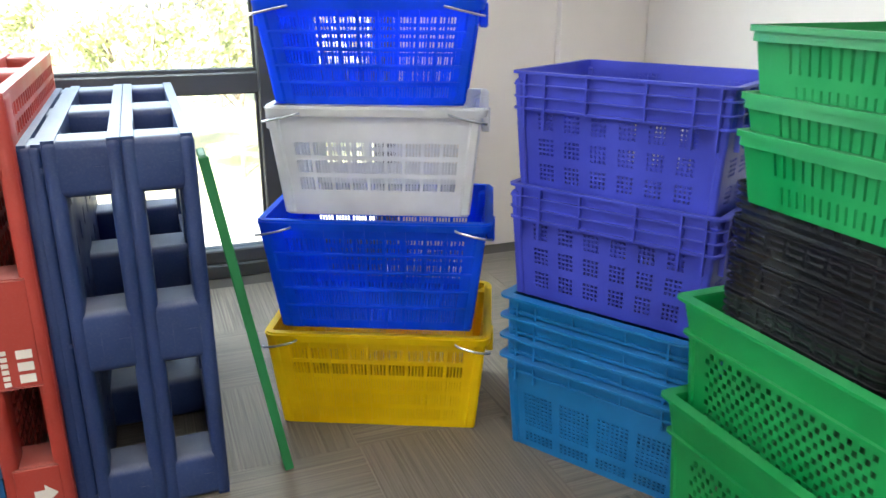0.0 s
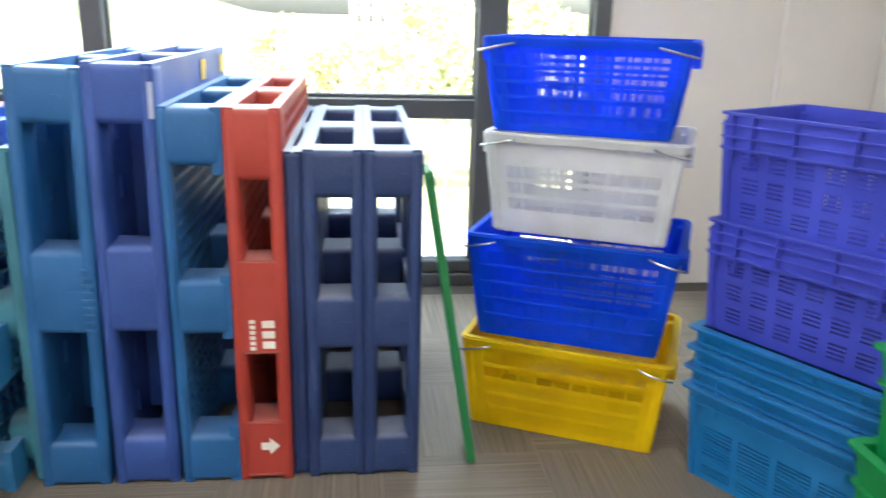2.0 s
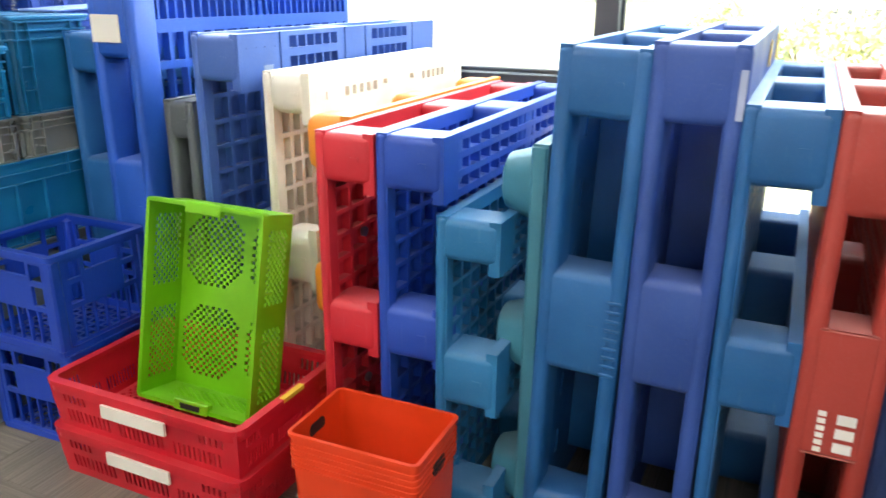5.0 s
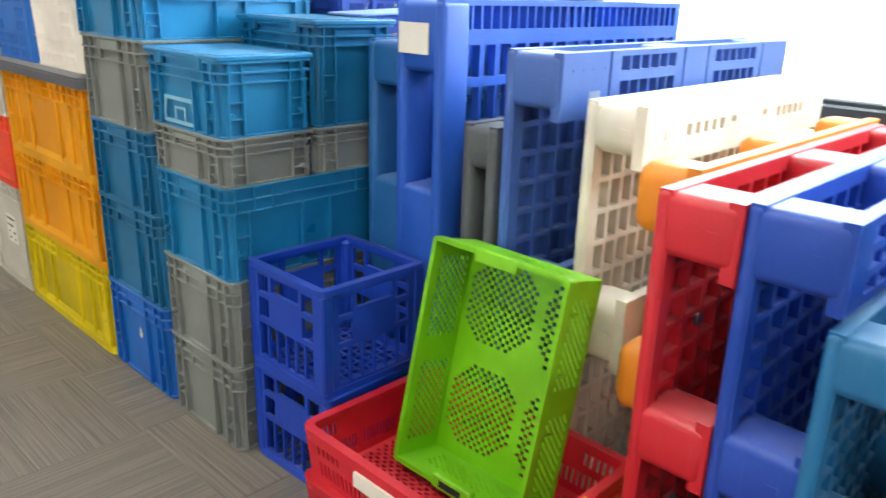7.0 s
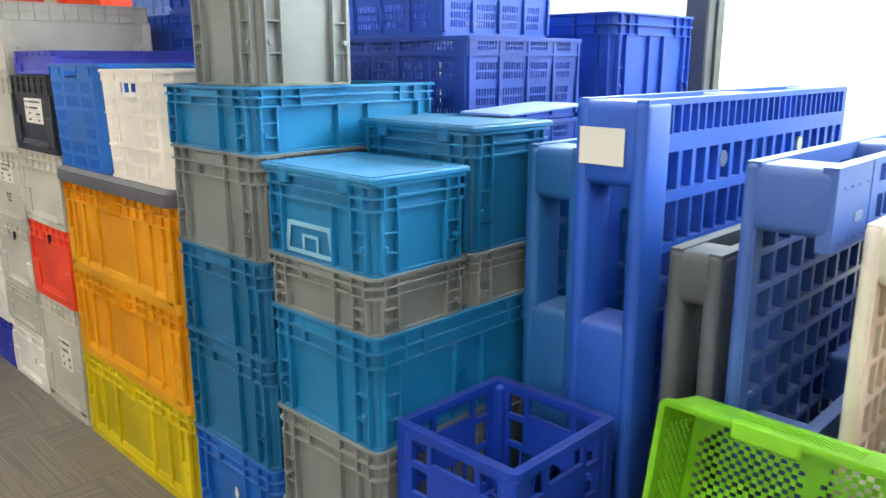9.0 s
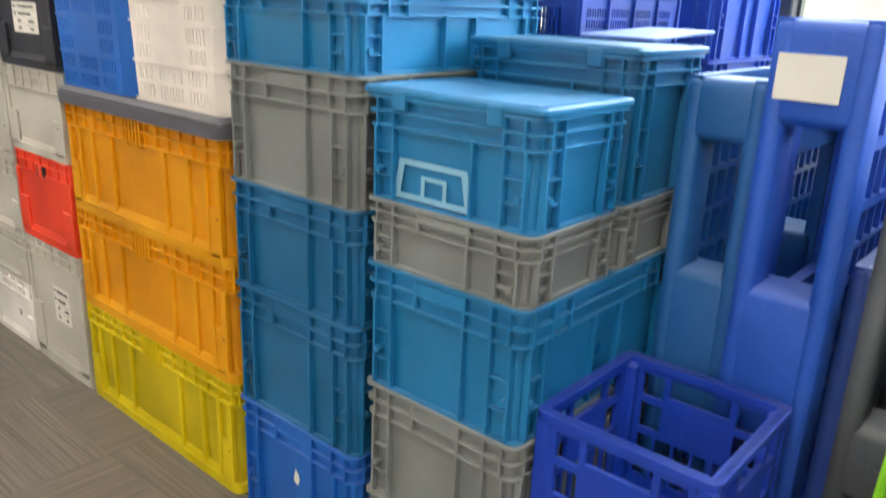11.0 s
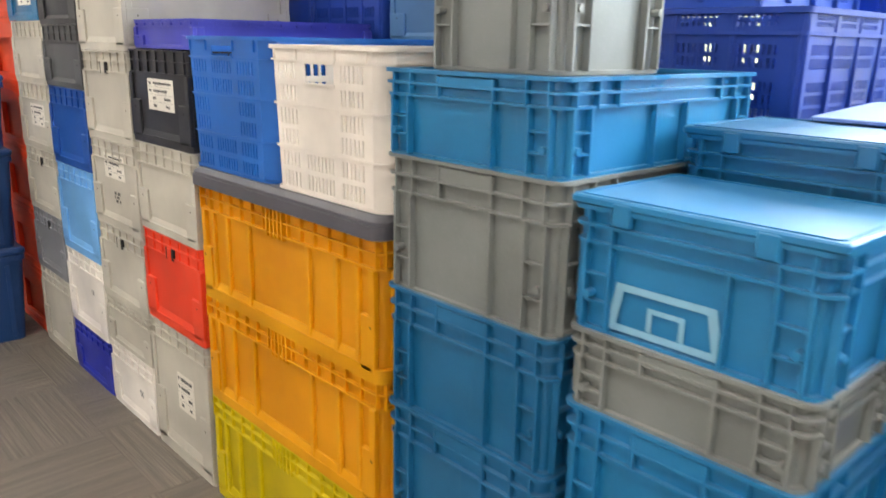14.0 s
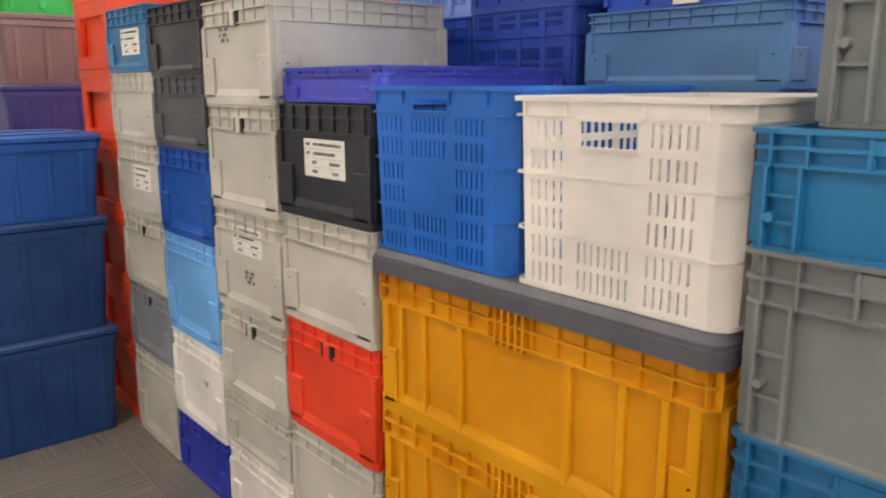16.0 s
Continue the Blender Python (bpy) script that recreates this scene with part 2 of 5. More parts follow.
    def tub(self, hx0, hy0, hx1, hy1, z0, z1, t=0.004, r=0.02, floor=0.006, fn=None):
        """An open box with rounded corners, half sizes at the bottom and the top."""
        loops = [(hx0, hy0, z0, r), (hx1, hy1, z1, r), (hx1 - t, hy1 - t, z1, max(r - t, .002)), (hx0 - t, hy0 - t, z0 + floor, max(r - t, .002))]
        v, n = [], 0
        for a, b, z, q in loops:
            lp = rrect(a, b, q)
            n = len(lp)
            v += [(x, y, z) for x, y in lp]
        f = [tuple(range(n - 1, -1, -1)), tuple(range(3 * n, 4 * n))]
        for s in range(3):
            f += [(s * n + k, s * n + (k + 1) % n, (s + 1) * n + (k + 1) % n, (s + 1) * n + k) for k in range(n)]
        return self.add(v, f, fn)

    def slab(self, hx, hy, z0, z1, r=0.02, c=0.004, fn=None):
        lp = [(rrect(hx - c, hy - c, r), z0), (rrect(hx, hy, r), z0 + c), (rrect(hx, hy, r), z1 - c), (rrect(hx - c, hy - c, r), z1)]
        n = len(lp[0][0])
        v = [(x, y, z) for q, z in lp for x, y in q]
        f = [tuple(range(n - 1, -1, -1)), tuple(range(3 * n, 4 * n))]
        for s in range(3):
            f += [(s * n + k, s * n + (k + 1) % n, (s + 1) * n + (k + 1) % n, (s + 1) * n + k) for k in range(n)]
        return self.add(v, f, fn)

    def rod(self, pts, r, n=6):
        """A round bar along points."""
        pts = [Vector(p) for p in pts]
        v, f = [], []
        for k, p in enumerate(pts):
            d = (pts[min(k + 1, len(pts) - 1)] - pts[max(k - 1, 0)]).normalized()
            u = d.cross(Vector((0.3, 0.2, 1)) if abs(d.z) < 0.9 else Vector((1, 0, 0))).normalized()
            w = d.cross(u)
            v += [tuple(p + r * (math.cos(a) * u + math.sin(a) * w)) for a in [2 * math.pi * i / n for i in range(n)]]
        for k in range(len(pts) - 1):
            f += [(k * n + i, k * n + (i + 1) % n, (k + 1) * n + (i + 1) % n, (k + 1) * n + i) for i in range(n)]
        f += [tuple(range(n - 1, -1, -1)), tuple(range((len(pts) - 1) * n, len(pts) * n))]
        return self.add(v, f)

    def mesh(self, name, mat):
        me = bpy.data.meshes.new(name)
        me.from_pydata(self.v, [], self.f)
        me.materials.append(mat)
        me.shade_smooth()
        me.set_sharp_from_angle(angle=radians(34))
        return me


def rrect(hx, hy, r, n=3):
    r = min(r, hx * 0.9, hy * 0.9)
    pts = []
    for cx, cy, a0 in ((hx - r, -hy + r, -90), (hx - r, hy - r, 0), (-hx + r, hy - r, 90), (-hx + r, -hy + r, 180)):
        for k in range(n + 1):
            a = radians(a0 + 90 * k / n)
            pts.append((cx + r * math.cos(a), cy + r * math.sin(a)))
    return pts


def part(name, mb, mat, parent, label="", m=None):
    """One mesh under a thing or a part; mb is an MB or ready mesh data."""
    ob = new(name, mb if isinstance(mb, bpy.types.Mesh) else mb.mesh(name, mat))
    ob.parent = parent
    if m is not None:
        ob.matrix_basis = m
    if label:
        tagged(ob, label)
    return ob


def thing(name, label, category, group=""):
    return tagged(new(name), label, category, group)


def structure(name, mb, mat, label, category):
    return tagged(new(name, mb.mesh(name, mat)), label, category, kind="structure")


def put(ob, x, y, z, rz=0, rx=0, ry=0):
    ob.matrix_basis = pose(x, y, z, rx, ry, rz)
    return ob


def holes(patches, L, H):
    """Break lines and the solid test of a wall of length L (about 0) and height H. A patch: u0, u1, v0, v1, columns, rows, share open across, share open up, staggered."""
    us, vs, rects = {-L / 2, L / 2}, {0.0, H}, []
    for p in patches:
        u0, u1, v0, v1, nc, nr, fu, fv = p[:8]
        stag = len(p) > 8 and p[8]
        du, dv = (u1 - u0) / nc, (v1 - v0) / nr
        for i in range(nc):
            for j in range(nr):
                if stag and (i + j) % 2:
                    continue
                if len(p) > 9 and abs(2 * (i + .5) / nc - 1) + abs(2 * (j + .5) / nr - 1) > p[9]:
                    continue
                a, c = u0 + du * (i + 0.5 - fu / 2), v0 + dv * (j + 0.5 - fv / 2)
                b, d = a + du * fu, c + dv * fv
                rects.append((a, b, c, d))
                us |= {round(a, 5), round(b, 5)}
                vs |= {round(c, 5), round(d, 5)}
    us, vs = sorted(us), sorted(vs)
    iu, iv = {u: k for k, u in enumerate(us)}, {v: k for k, v in enumerate(vs)}
    gone = set()
    for a, b, c, d in rects:
        for i in range(iu[round(a, 5)], iu[round(b, 5)]):
            for j in range(iv[round(c, 5)], iv[round(d, 5)]):
                gone.add((i, j))
    return us, vs, lambda i, j: (i, j) not in gone


def side(hx0, hy0, hx1, hy1, z0, z1, which, t):
    """Maps a wall's (u, depth, v) on to a side of a tapered crate; u runs over -0.5 to 0.5 of the side's length."""
    H = z1 - z0

    def fn(u, d, v):
        k = v / H
        hx, hy = hx0 + (hx1 - hx0) * k, hy0 + (hy1 - hy0) * k
        z = z0 + v
        if which == 0:
            return (u * 2 * hx, -hy + d, z)
        if which == 1:
            return (hx - d, u * 2 * (hy - t), z)
        if which == 2:
            return (-u * 2 * hx, hy - d, z)
        return (-hx + d, -u * 2 * (hy - t), z)
    return fn


WALLNAMES = ("front_wall", "end_wall", "back_wall", "end_wall")


def pierced(ob, w0, d0, w1, d1, h, mat, pw, pd, t=0.004, z0=0.0, floor=None):
    """Four pierced walls and a floor. pw, pd: patches of the long and short walls, with u as a share of the length."""
    for k in range(4):
        pt = pw if k % 2 == 0 else pd
        us, vs, s = holes(pt, 1.0, h)
        part(WALLNAMES[k], MB().plate(us, vs, s, t, side(w0 / 2, d0 / 2, w1 / 2, d1 / 2, z0, z0 + h, k, t)), mat, ob)
    if floor:
        us, vs, s = holes(floor, w0, d0)
        part("base", MB().plate(us, vs, s, 0.006, lambda u, d, v: (u, v - d0 / 2, z0 + d)), mat, ob)
    else:
        part("base", MB().slab(w0 / 2 - .001, d0 / 2 - .001, z0, z0 + .006, .01, .002), mat, ob)


# ---- the room ----
X0, X1, Y0, Y1, ZC = -10.5, 2.57, -3.0, 3.65, 2.9
floor = structure("floor", MB().box(X0, X1, Y0, Y1 + 0.3, -0.25, -0.006), surface("screed", "4c4843", 0.9), "grey-brown office floor under carpet tiles", "floor")
ceil = structure("ceiling", MB().box(X0, X1, Y0, Y1, ZC, ZC + 0.15), CEIL, "plain white ceiling", "ceiling")
structure("wall_east", MB().box(X1, X1 + 0.2, Y0, Y1 + 0.3, -0.25, ZC + .15), WALL, "plain off-white painted wall", "wall")
structure("wall_west", MB().box(X0 - 0.2, X0, Y0, Y1 + 0.3, -0.25, ZC + .15), WALL, "plain off-white painted wall", "wall")
structure("wall_south", MB().box(X0 - .2, X1 + .2, Y0 - 0.2, Y0, -0.25, ZC + .15), WALL, "plain off-white painted wall", "wall")
structure("wall_north", MB().box(1.22, X1, Y1, Y1 + 0.3, -0.006, ZC), WALL, "off-white painted wall beside the window", "wall")
structure("wall_pier", MB().box(2.04, X1, Y1 - 0.05, Y1 - 0.002, 0, ZC, c=.004), WALL, "shallow off-white painted pier in the corner", "wall")
structure("wall_column", MB().box(-8.45, -7.9, Y1 - .05, Y1 + 0.3, -0.006, ZC), TAN, "tan painted column between windows", "wall")
structure("wall_north_end", MB().box(X0, -9.6, Y1, Y1 + 0.3, -0.006, ZC), WALL, "off-white painted wall beside the window", "wall")


def window(name, x0, x1, posts, x_end=None):
    """A run of tall window bays: sill, transom, posts and panes."""
    w = tagged(new(name), "dark grey aluminium window wall with clear panes", "window", kind="structure")
    y0, y1 = Y1 + 0.02, Y1 + 0.12
    part("window_sill", MB().box(x0, x1, Y1 - .01, Y1 + .3, -.006, .06, c=.004).box(x0, x1, y0, y1, .06, .125, c=.006), FRAME, w)
    part("transom", MB().box(x0, x1, y0, y1, .87, .968, c=.008).box(x0, x1, y0 + .02, y1 - .02, .968, .985, c=.003), FRAME, w)
    part("window_head", MB().box(x0, x1, y0, y1, ZC - .1, ZC, c=.006), FRAME, w)
    for a, b in posts:
        part("mullion", MB().box(a, b, y0 - .03, y1 + .02, .06, ZC, c=.008).box(a - .012, b + .012, y0 + .03, y1 - .03, .125, ZC - .1, c=.003), FRAME, w)
    xs = [x0] + [v for p in posts for v in p] + [x1]
    for a, b in zip(xs[::2], xs[1::2]):
        if b - a > .05:
            for z0, z1 in ((.125, .87), (.985, ZC - .1)):
                g = part("pane", MB().box(a + .005, b - .005, y0 + .045, y0 + .053, z0, z1), glass, w)
                g.visible_shadow = False
    return w


window("window_1", -7.9, 1.22, [(-7.9, -7.84), (-6.45, -6.35), (-4.77, -4.67), (-3.07, -2.97), (-1.34, -1.24), (.505, .65), (1.08, 1.16)])
window("window_2", -9.6, -8.45, [(-9.6, -9.54), (-8.51, -8.45)])
part("jamb", MB().box(1.16, 1.22, Y1 + .005, Y1 + .15, .06, ZC), WALL, bpy.data.objects["window_1"])

# Unseen ceiling panels, added to light the fronts facing away from the window.
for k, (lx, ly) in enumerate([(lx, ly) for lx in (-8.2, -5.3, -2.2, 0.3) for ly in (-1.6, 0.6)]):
    cl = thing("ceiling_light", "square white LED ceiling panel added out of view", "ceiling light", "ceiling panels")
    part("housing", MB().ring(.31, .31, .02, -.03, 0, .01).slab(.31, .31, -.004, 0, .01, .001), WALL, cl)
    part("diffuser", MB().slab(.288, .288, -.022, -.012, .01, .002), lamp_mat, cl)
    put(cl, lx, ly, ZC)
    lo = new("added_panel_light", bpy.data.lights.new("added_panel_light", "AREA"))
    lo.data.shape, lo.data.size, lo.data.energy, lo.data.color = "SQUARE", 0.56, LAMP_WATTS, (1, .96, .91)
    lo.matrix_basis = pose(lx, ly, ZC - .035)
for wx, ww in ((-5.4, 4.8), (-1.1, 3.9)):
    lo = new("window_daylight", bpy.data.lights.new("window_daylight", "AREA"))
    lo.data.shape, lo.data.size, lo.data.size_y, lo.data.energy, lo.data.color = "RECTANGLE", ww, 0.95, SKY_WATTS, (.84, .94, 1.0)
    lo.matrix_basis = pose(wx, Y1 + .25, 2.28, -70, 0, 0)


# ---- pallets, stood on edge ----
def deck(kind, L, H, t):
    m = MB()
    if kind == "solid":
        us, vs, s = holes([(-L / 2 + .1, L / 2 - .1, .1, H - .1, 6, 6, .12, .4)], L, H)
    elif kind == "fine":
        us, vs, s = holes([(-L / 2 + .03, L / 2 - .03, .03, H - .03, 24, 24, .7, .7)], L, H)
    elif kind == "grid":
        us, vs, s = holes([(-L / 2 + .03, L / 2 - .03, .03, H - .03, 15, 15, .82, .82)], L, H)
    elif kind == "fan":
        us, vs, s = holes([(-L / 2 + .03, L / 2 - .03, H - .075, H - .014, 30, 1, .84, 1), (-L / 2 + .02, L / 2 - .02, H - .2, H - .115, 18, 1, .72, 1),
                           (-L / 2 + .02, L / 2 - .02, H - .32, H - .225, 18, 1, .86, 1), (-L / 2 + .02, L / 2 - .02, .03, H - .335, 18, 13, .88, .86)], L, H)
    elif kind == "cells":
        us, vs, s = holes([(-L / 2 + .03, L / 2 - .03, .03, H - .03, 19, 13, .74, .84)], L, H)
    elif kind == "notched":
        us, vs, s = holes([(-L * .44, -L * .415, H * .42, H * .58, 1, 1, 1, 1), (-L * .33, -L * .13, H * .42, H * .62, 5, 1, .6, 1), (-L * .1, -L * .075, H * .5, H * .62, 1, 1, 1, 1),
                           (L * .08, L * .105, H * .5, H * .62, 1, 1, 1, 1), (L * .16, L * .35, H * .42, H * .62, 5, 1, .6, 1), (L * .42, L * .445, H * .42, H * .58, 1, 1, 1, 1)], L, H)
    elif kind == "frame":
        us, vs, s = holes([(-L / 2 + .09, L / 2 - .09, .1, H - .1, 2, 2, .74, .74)], L, H)
    elif kind == "skids2":
        us, vs, s = holes([(a, b, v0, v1, 6, 1, .84, 1) for a, b in ((-L * .31, -L * .09), (L * .09, L * .31)) for v0, v1 in ((.03, H * .52), (H * .68, H - .014))]
                          + [(u - .004, u + .004, .0, H, 1, 1, 1, 1) for u in (-L * .345, -L * .055, L * .055, L * .345)], L, H)
    else:
        us, vs, s = holes([(-L / 2 + .08, L / 2 - .08, .012, H - .012, 15, 3, .88, .62)], L, H)
    m.plate(us, vs, s, t, lambda u, d, v: (d, u + L / 2, v))
    return m


def pallet(T, L, H, mat, decks, label, edge=.14, mid=.24, td=.028, slots=True, soft=.02, skin=False, group="plastic pallets on edge"):
    """A plastic pallet on its long edge: deck across x=0, skids or second deck across x=T, nine blocks between."""
    ob = thing("plastic_pallet", label, "pallet", group)
    if decks[0] != "none":
        part("top_deck", deck(decks[0], L, H, td), mat, ob)
    if skin:
        part("skin", MB().box(.0005, .004, .004, L - .004, .004, H - .004), mat, ob)
    if decks[1].startswith(("skids", "notched")):
        for z0, z1 in ((0, edge + .02), (H / 2 - mid / 2 - .01, H / 2 + mid / 2 + .01), (H - edge - .02, H)):
            part("runner", deck(decks[1], L, z1 - z0, td), mat, ob, m=pose(T - td, 0, z0))
    else:
        part("bottom_deck", deck(decks[1], L, H, td), mat, ob, m=pose(T - td, 0, 0))
    ey, em = min(.13, L * .13), min(.17, L * .16)
    for y0, y1 in ((0, ey), (L / 2 - em / 2, L / 2 + em / 2), (L - ey, L)):
        for z0, z1 in ((0, edge), (H / 2 - mid / 2, H / 2 + mid / 2), (H - edge, H)):
            flush = T - .002 if decks[1].startswith(("skids", "notched")) else T - .012
            b = MB().box(.008, flush, -.004 if y0 == 0 else y0 + .002, y1 - .002, z0 + .003, z1 - .003, c=soft)
            if slots and y0 == 0:
                b.box(T * .62, T * .62 + .022, -.0055, .004, z0 + (z1 - z0) * .5 - .006, z0 + (z1 - z0) * .5 + .006)
            part("block", b, mat, ob)
    return ob


def rounded_skin(ob, T, H, mat, edge=.14, mid=.24, depth=.1, y=-.006, right=True):
    """The rails at the end of a pallet: two smooth ones, or a single pierced deck edge."""
    if right:
        for x0, x1 in ((-.003, .036), (T - .036, T + .003)):
            part("side_rail", MB().box(x0, x1, y, depth, .002, H - .002, c=.016), mat, ob)
    else:
        part("side_rail", MB().box(-.003, .026, y, .05, .002, H - .002, c=.012), mat, ob)


NAVY = plastic("1d3466", .48, .14)
COBALT = plastic("1850b2", .45, .10)
PERI = plastic("2c4c98", .45, .09)
AZURE = plastic("1a5c98", .45, .08)
CERU = plastic("1e6ea2", .45, .09)
TEALP = plastic("3c7c90", .5, .12)
BRICK = plastic("a8382f", .45, .12)
RED = plastic("c41f2e", .40, .08)
ULTRA = plastic("1844a8", .42, .06)
CREAM = plastic("dfd7c8", .5, .12)
ORANGEP = plastic("e88c22", .45, .08)
SLATE = plastic("54585c", .55, .15)
LBLUE = plastic("3c5ea8", .45, .12)


def stand(x, y, T, L, H, mat, decks, label, lean=0.0, turn=0.0, **kw):
    ob = pallet(T, L, H, mat, decks, label, **kw)
    rounded_skin(ob, T, H, mat, kw.get("edge", .14), kw.get("mid", .24), right=not decks[1].startswith(("skids", "notched")))
    return put(ob, x, y, 0, turn, 0, lean)


pa_ = stand(-1.005, 1.91, .19, 1.10, 1.22, AZURE, ("solid", "frame"), "steel-blue plastic pallet standing on edge, slightly leaning", lean=1.8, edge=.15, mid=.25)
pp_ = stand(-.795, 1.91, .18, 1.10, 1.23, PERI, ("solid", "frame"), "periwinkle blue plastic pallet standing on edge", lean=.8, edge=.16, mid=.26)
stand(-.598, 1.905, .165, 1.10, 1.12, AZURE, ("fine", "skids"), "mid-blue plastic pallet standing on edge", edge=.16, mid=.17)
redp = stand(-.43, 1.905, .15, 1.15, 1.12, BRICK, ("fine", "fine"), "brick-red plastic pallet with white markings on its end", edge=.2, mid=.28)
stand(-.278, 1.93, .05, 1.10, 1.0, NAVY, ("solid", "solid"), "thin dark blue plastic pallet standing on edge", edge=.12, mid=.2, td=.02)
stand(-.225, 1.91, .165, 1.08, 1.01, NAVY, ("solid", "frame"), "dark navy plastic pallet standing on edge", edge=.14, mid=.17)
stand(-.058, 1.91, .16, 1.08, 1.01, NAVY, ("frame", "frame"), "dark navy plastic pallet standing on edge", edge=.14, mid=.17)
# markings on the red pallet's end: bars for the logo and the small line, and an arrow
for k in range(3):
    part("marking", MB().box(.08, .115, -.0085, -.006, .435 + .032 * k, .457 + .032 * k), WHITEMARK, redp, "white printed logo bar")
for k in range(6):
    part("marking", MB().box(.045, .06, -.0085, -.006, .43 + .0165 * k, .441 + .0165 * k), WHITEMARK, redp, "small white printed bar")
ar = MB().box(.062, .088, -.0085, -.006, .106, .13)
ar.add([(.087, -.0085, .09), (.116, -.0085, .118), (.087, -.0085, .146), (.087, -.006, .09), (.116, -.006, .118), (.087, -.006, .146)], [(0, 1, 2), (5, 4, 3), (0, 3, 4, 1), (1, 4, 5, 2), (2, 5, 3, 0)])
part("arrow", ar, WHITEMARK, redp, "white printed arrow")
for k, z in ((0, .5), (1, .5)):
    part("plate", MB().box(.02, .13, -.007, -.0005, .42, .70, c=.006) if k == 0 else MB().box(.02, .13, -.007, -.0005, .02, .2, c=.006), BRICK, redp)

# Pale strip paints a sheen on the rail edge; it is no sticker.
part("sticker", MB().box(.166, .1795, -.0085, -.0065, 1.09, 1.185), plastic("a4acca", .4, .1), pp_, "narrow pale lilac strip painted as a sheen")
for y_ in (.62, .98):
    part("sticker", MB().box(.1832, .1848, y_, y_ + .07, 1.14, 1.205), YELLOWMARK, pp_, "pale yellow sticker")
for k in range(9):
    part("grip_rib", MB().box(.155, .188, -.0105, -.006, .5 + .022 * k, .508 + .022 * k, c=.0015), AZURE, pa_)
# Unseen panels added inside two pallets to keep window light from showing through.
for p_, t_, m_ in ((pa_, .19, AZURE), (pp_, .18, PERI)):
    part("end_web", MB().box(.03, t_ - .03, 1.03, 1.042, .1, 1.12), m_, p_)
    part("inner_web", MB().box(.03, t_ - .03, .3, .308, .1, 1.12), m_, p_)
# thin green board leaning on the dark pallets
gb = thing("green_board", "thin dark green plastic board leaning on a pallet", "board")
part("panel", MB().box(0, .02, 0, .11, 0, .955, c=.004), plastic("1f7a45", .45, .1), gb)
part("edge_strip", MB().box(-.003, .023, -.006, .012, .002, .953, c=.003), plastic("1f7a45", .45, .1), gb)
put(gb, .268, 1.95, 0.001, 0, 0, -9.4)


# nestable pallets with feet
def foot_pallet(L, H, mat, label, reach=.12, deckkind="grid", rows=3):
    ob = thing("nestable_pallet", label, "pallet", "plastic pallets on edge")
    part("deck", deck(deckkind, L, H, .035), mat, ob, m=pose(-.035, 0, 0))
    part("rim", MB().box(-.04, .0, -.004, .03, 0, H, c=.008).box(-.04, 0, L - .03, L, 0, H, c=.008).box(-.04, 0, .03, L - .03, H - .03, H, c=.008), mat, ob)
    for y in (.02, L / 2 - .08, L - .18):
        for z in (.02, H / 2 - .09, H - .2):
            f = MB()
            ly = []
            for dx, s in ((-.03, 0), (-reach * .6, .012), (-reach * .92, .024), (-reach, .045)):
                ly.append([(dx, y + .08 + q[0], z + .09 + q[1]) for q in rrect(.08 - s, .09 - s, .05, 4)])
            n = len(ly[0])
            f.add([p for q in ly for p in q], [(a * n + (k + 1) % n, a * n + k, (a + 1) * n + k, (a + 1) * n + (k + 1) % n) for a in range(3) for k in range(n)] + [tuple(range(3 * n, 4 * n))])
            part("foot", f, mat, ob)
    return ob


put(foot_pallet(1.1, 1.0, TEALP, "dull teal nestable plastic pallet standing on edge", .13, "solid"), -1.0, 1.95, 0, 0, 0, .5)
op_ = pallet(.155, 1.1, 1.005, ORANGEP, ("none", "frame"), "orange plastic pallet with rounded blocks on edge", edge=.16, mid=.17, td=.03, slots=False, soft=.034)
put(op_, -1.722, 2.06, 0)
stand(-1.235, 1.89, .16, .95, .825, CERU, ("grid", "skids"), "bright blue plastic pallet standing on edge", edge=.11, mid=.15, skin=True)
stand(-1.395, 1.895, .175, 1.2, 1.005, ULTRA, ("grid", "skids"), "ultramarine plastic pallet with slotted side on edge", edge=.138, mid=.14, skin=True)
rp_ = stand(-1.558, 1.885, .16, 1.2, 1.0, RED, ("grid", "skids"), "bright red plastic pallet standing on edge", edge=.128, mid=.13, skin=True)
stand(-1.90, 2.14, .155, 1.05, 1.10, CREAM, ("cells", "notched"), "cream white plastic pallet with open grid on edge", edge=.122, mid=.17, soft=.036, skin=True)
lp_b = stand(-2.105, 2.09, .165, 1.25, 1.20, LBLUE, ("grid", "skids2"), "pale blue plastic pallet with grid deck on edge", edge=.135, mid=.13, skin=True)
stand(-2.265, 2.12, .115, 1.1, 1.0, SLATE, ("solid", "frame"), "dark grey plastic pallet standing on edge", edge=.12, mid=.16)
stand(-2.312, 2.2, .044, 1.1, .86, PERI, ("solid", "solid"), "thin periwinkle plastic pallet standing on edge", edge=.12, mid=.16, td=.02)
lab = stand(-2.49, 2.085, .174, 1.2, 1.305, COBALT, ("frame", "fan"), "cobalt blue plastic pallet with paper label on edge", edge=.19, mid=.31)
part("label", MB().box(.014, .126, -.009, -.006, 1.165, 1.245), PAPER, lab, "blank white paper label")
stand(-2.654, 2.12, .158, 1.15, 1.19, AZURE, ("cells", "frame"), "mid-blue plastic pallet standing on edge", edge=.13, mid=.4)


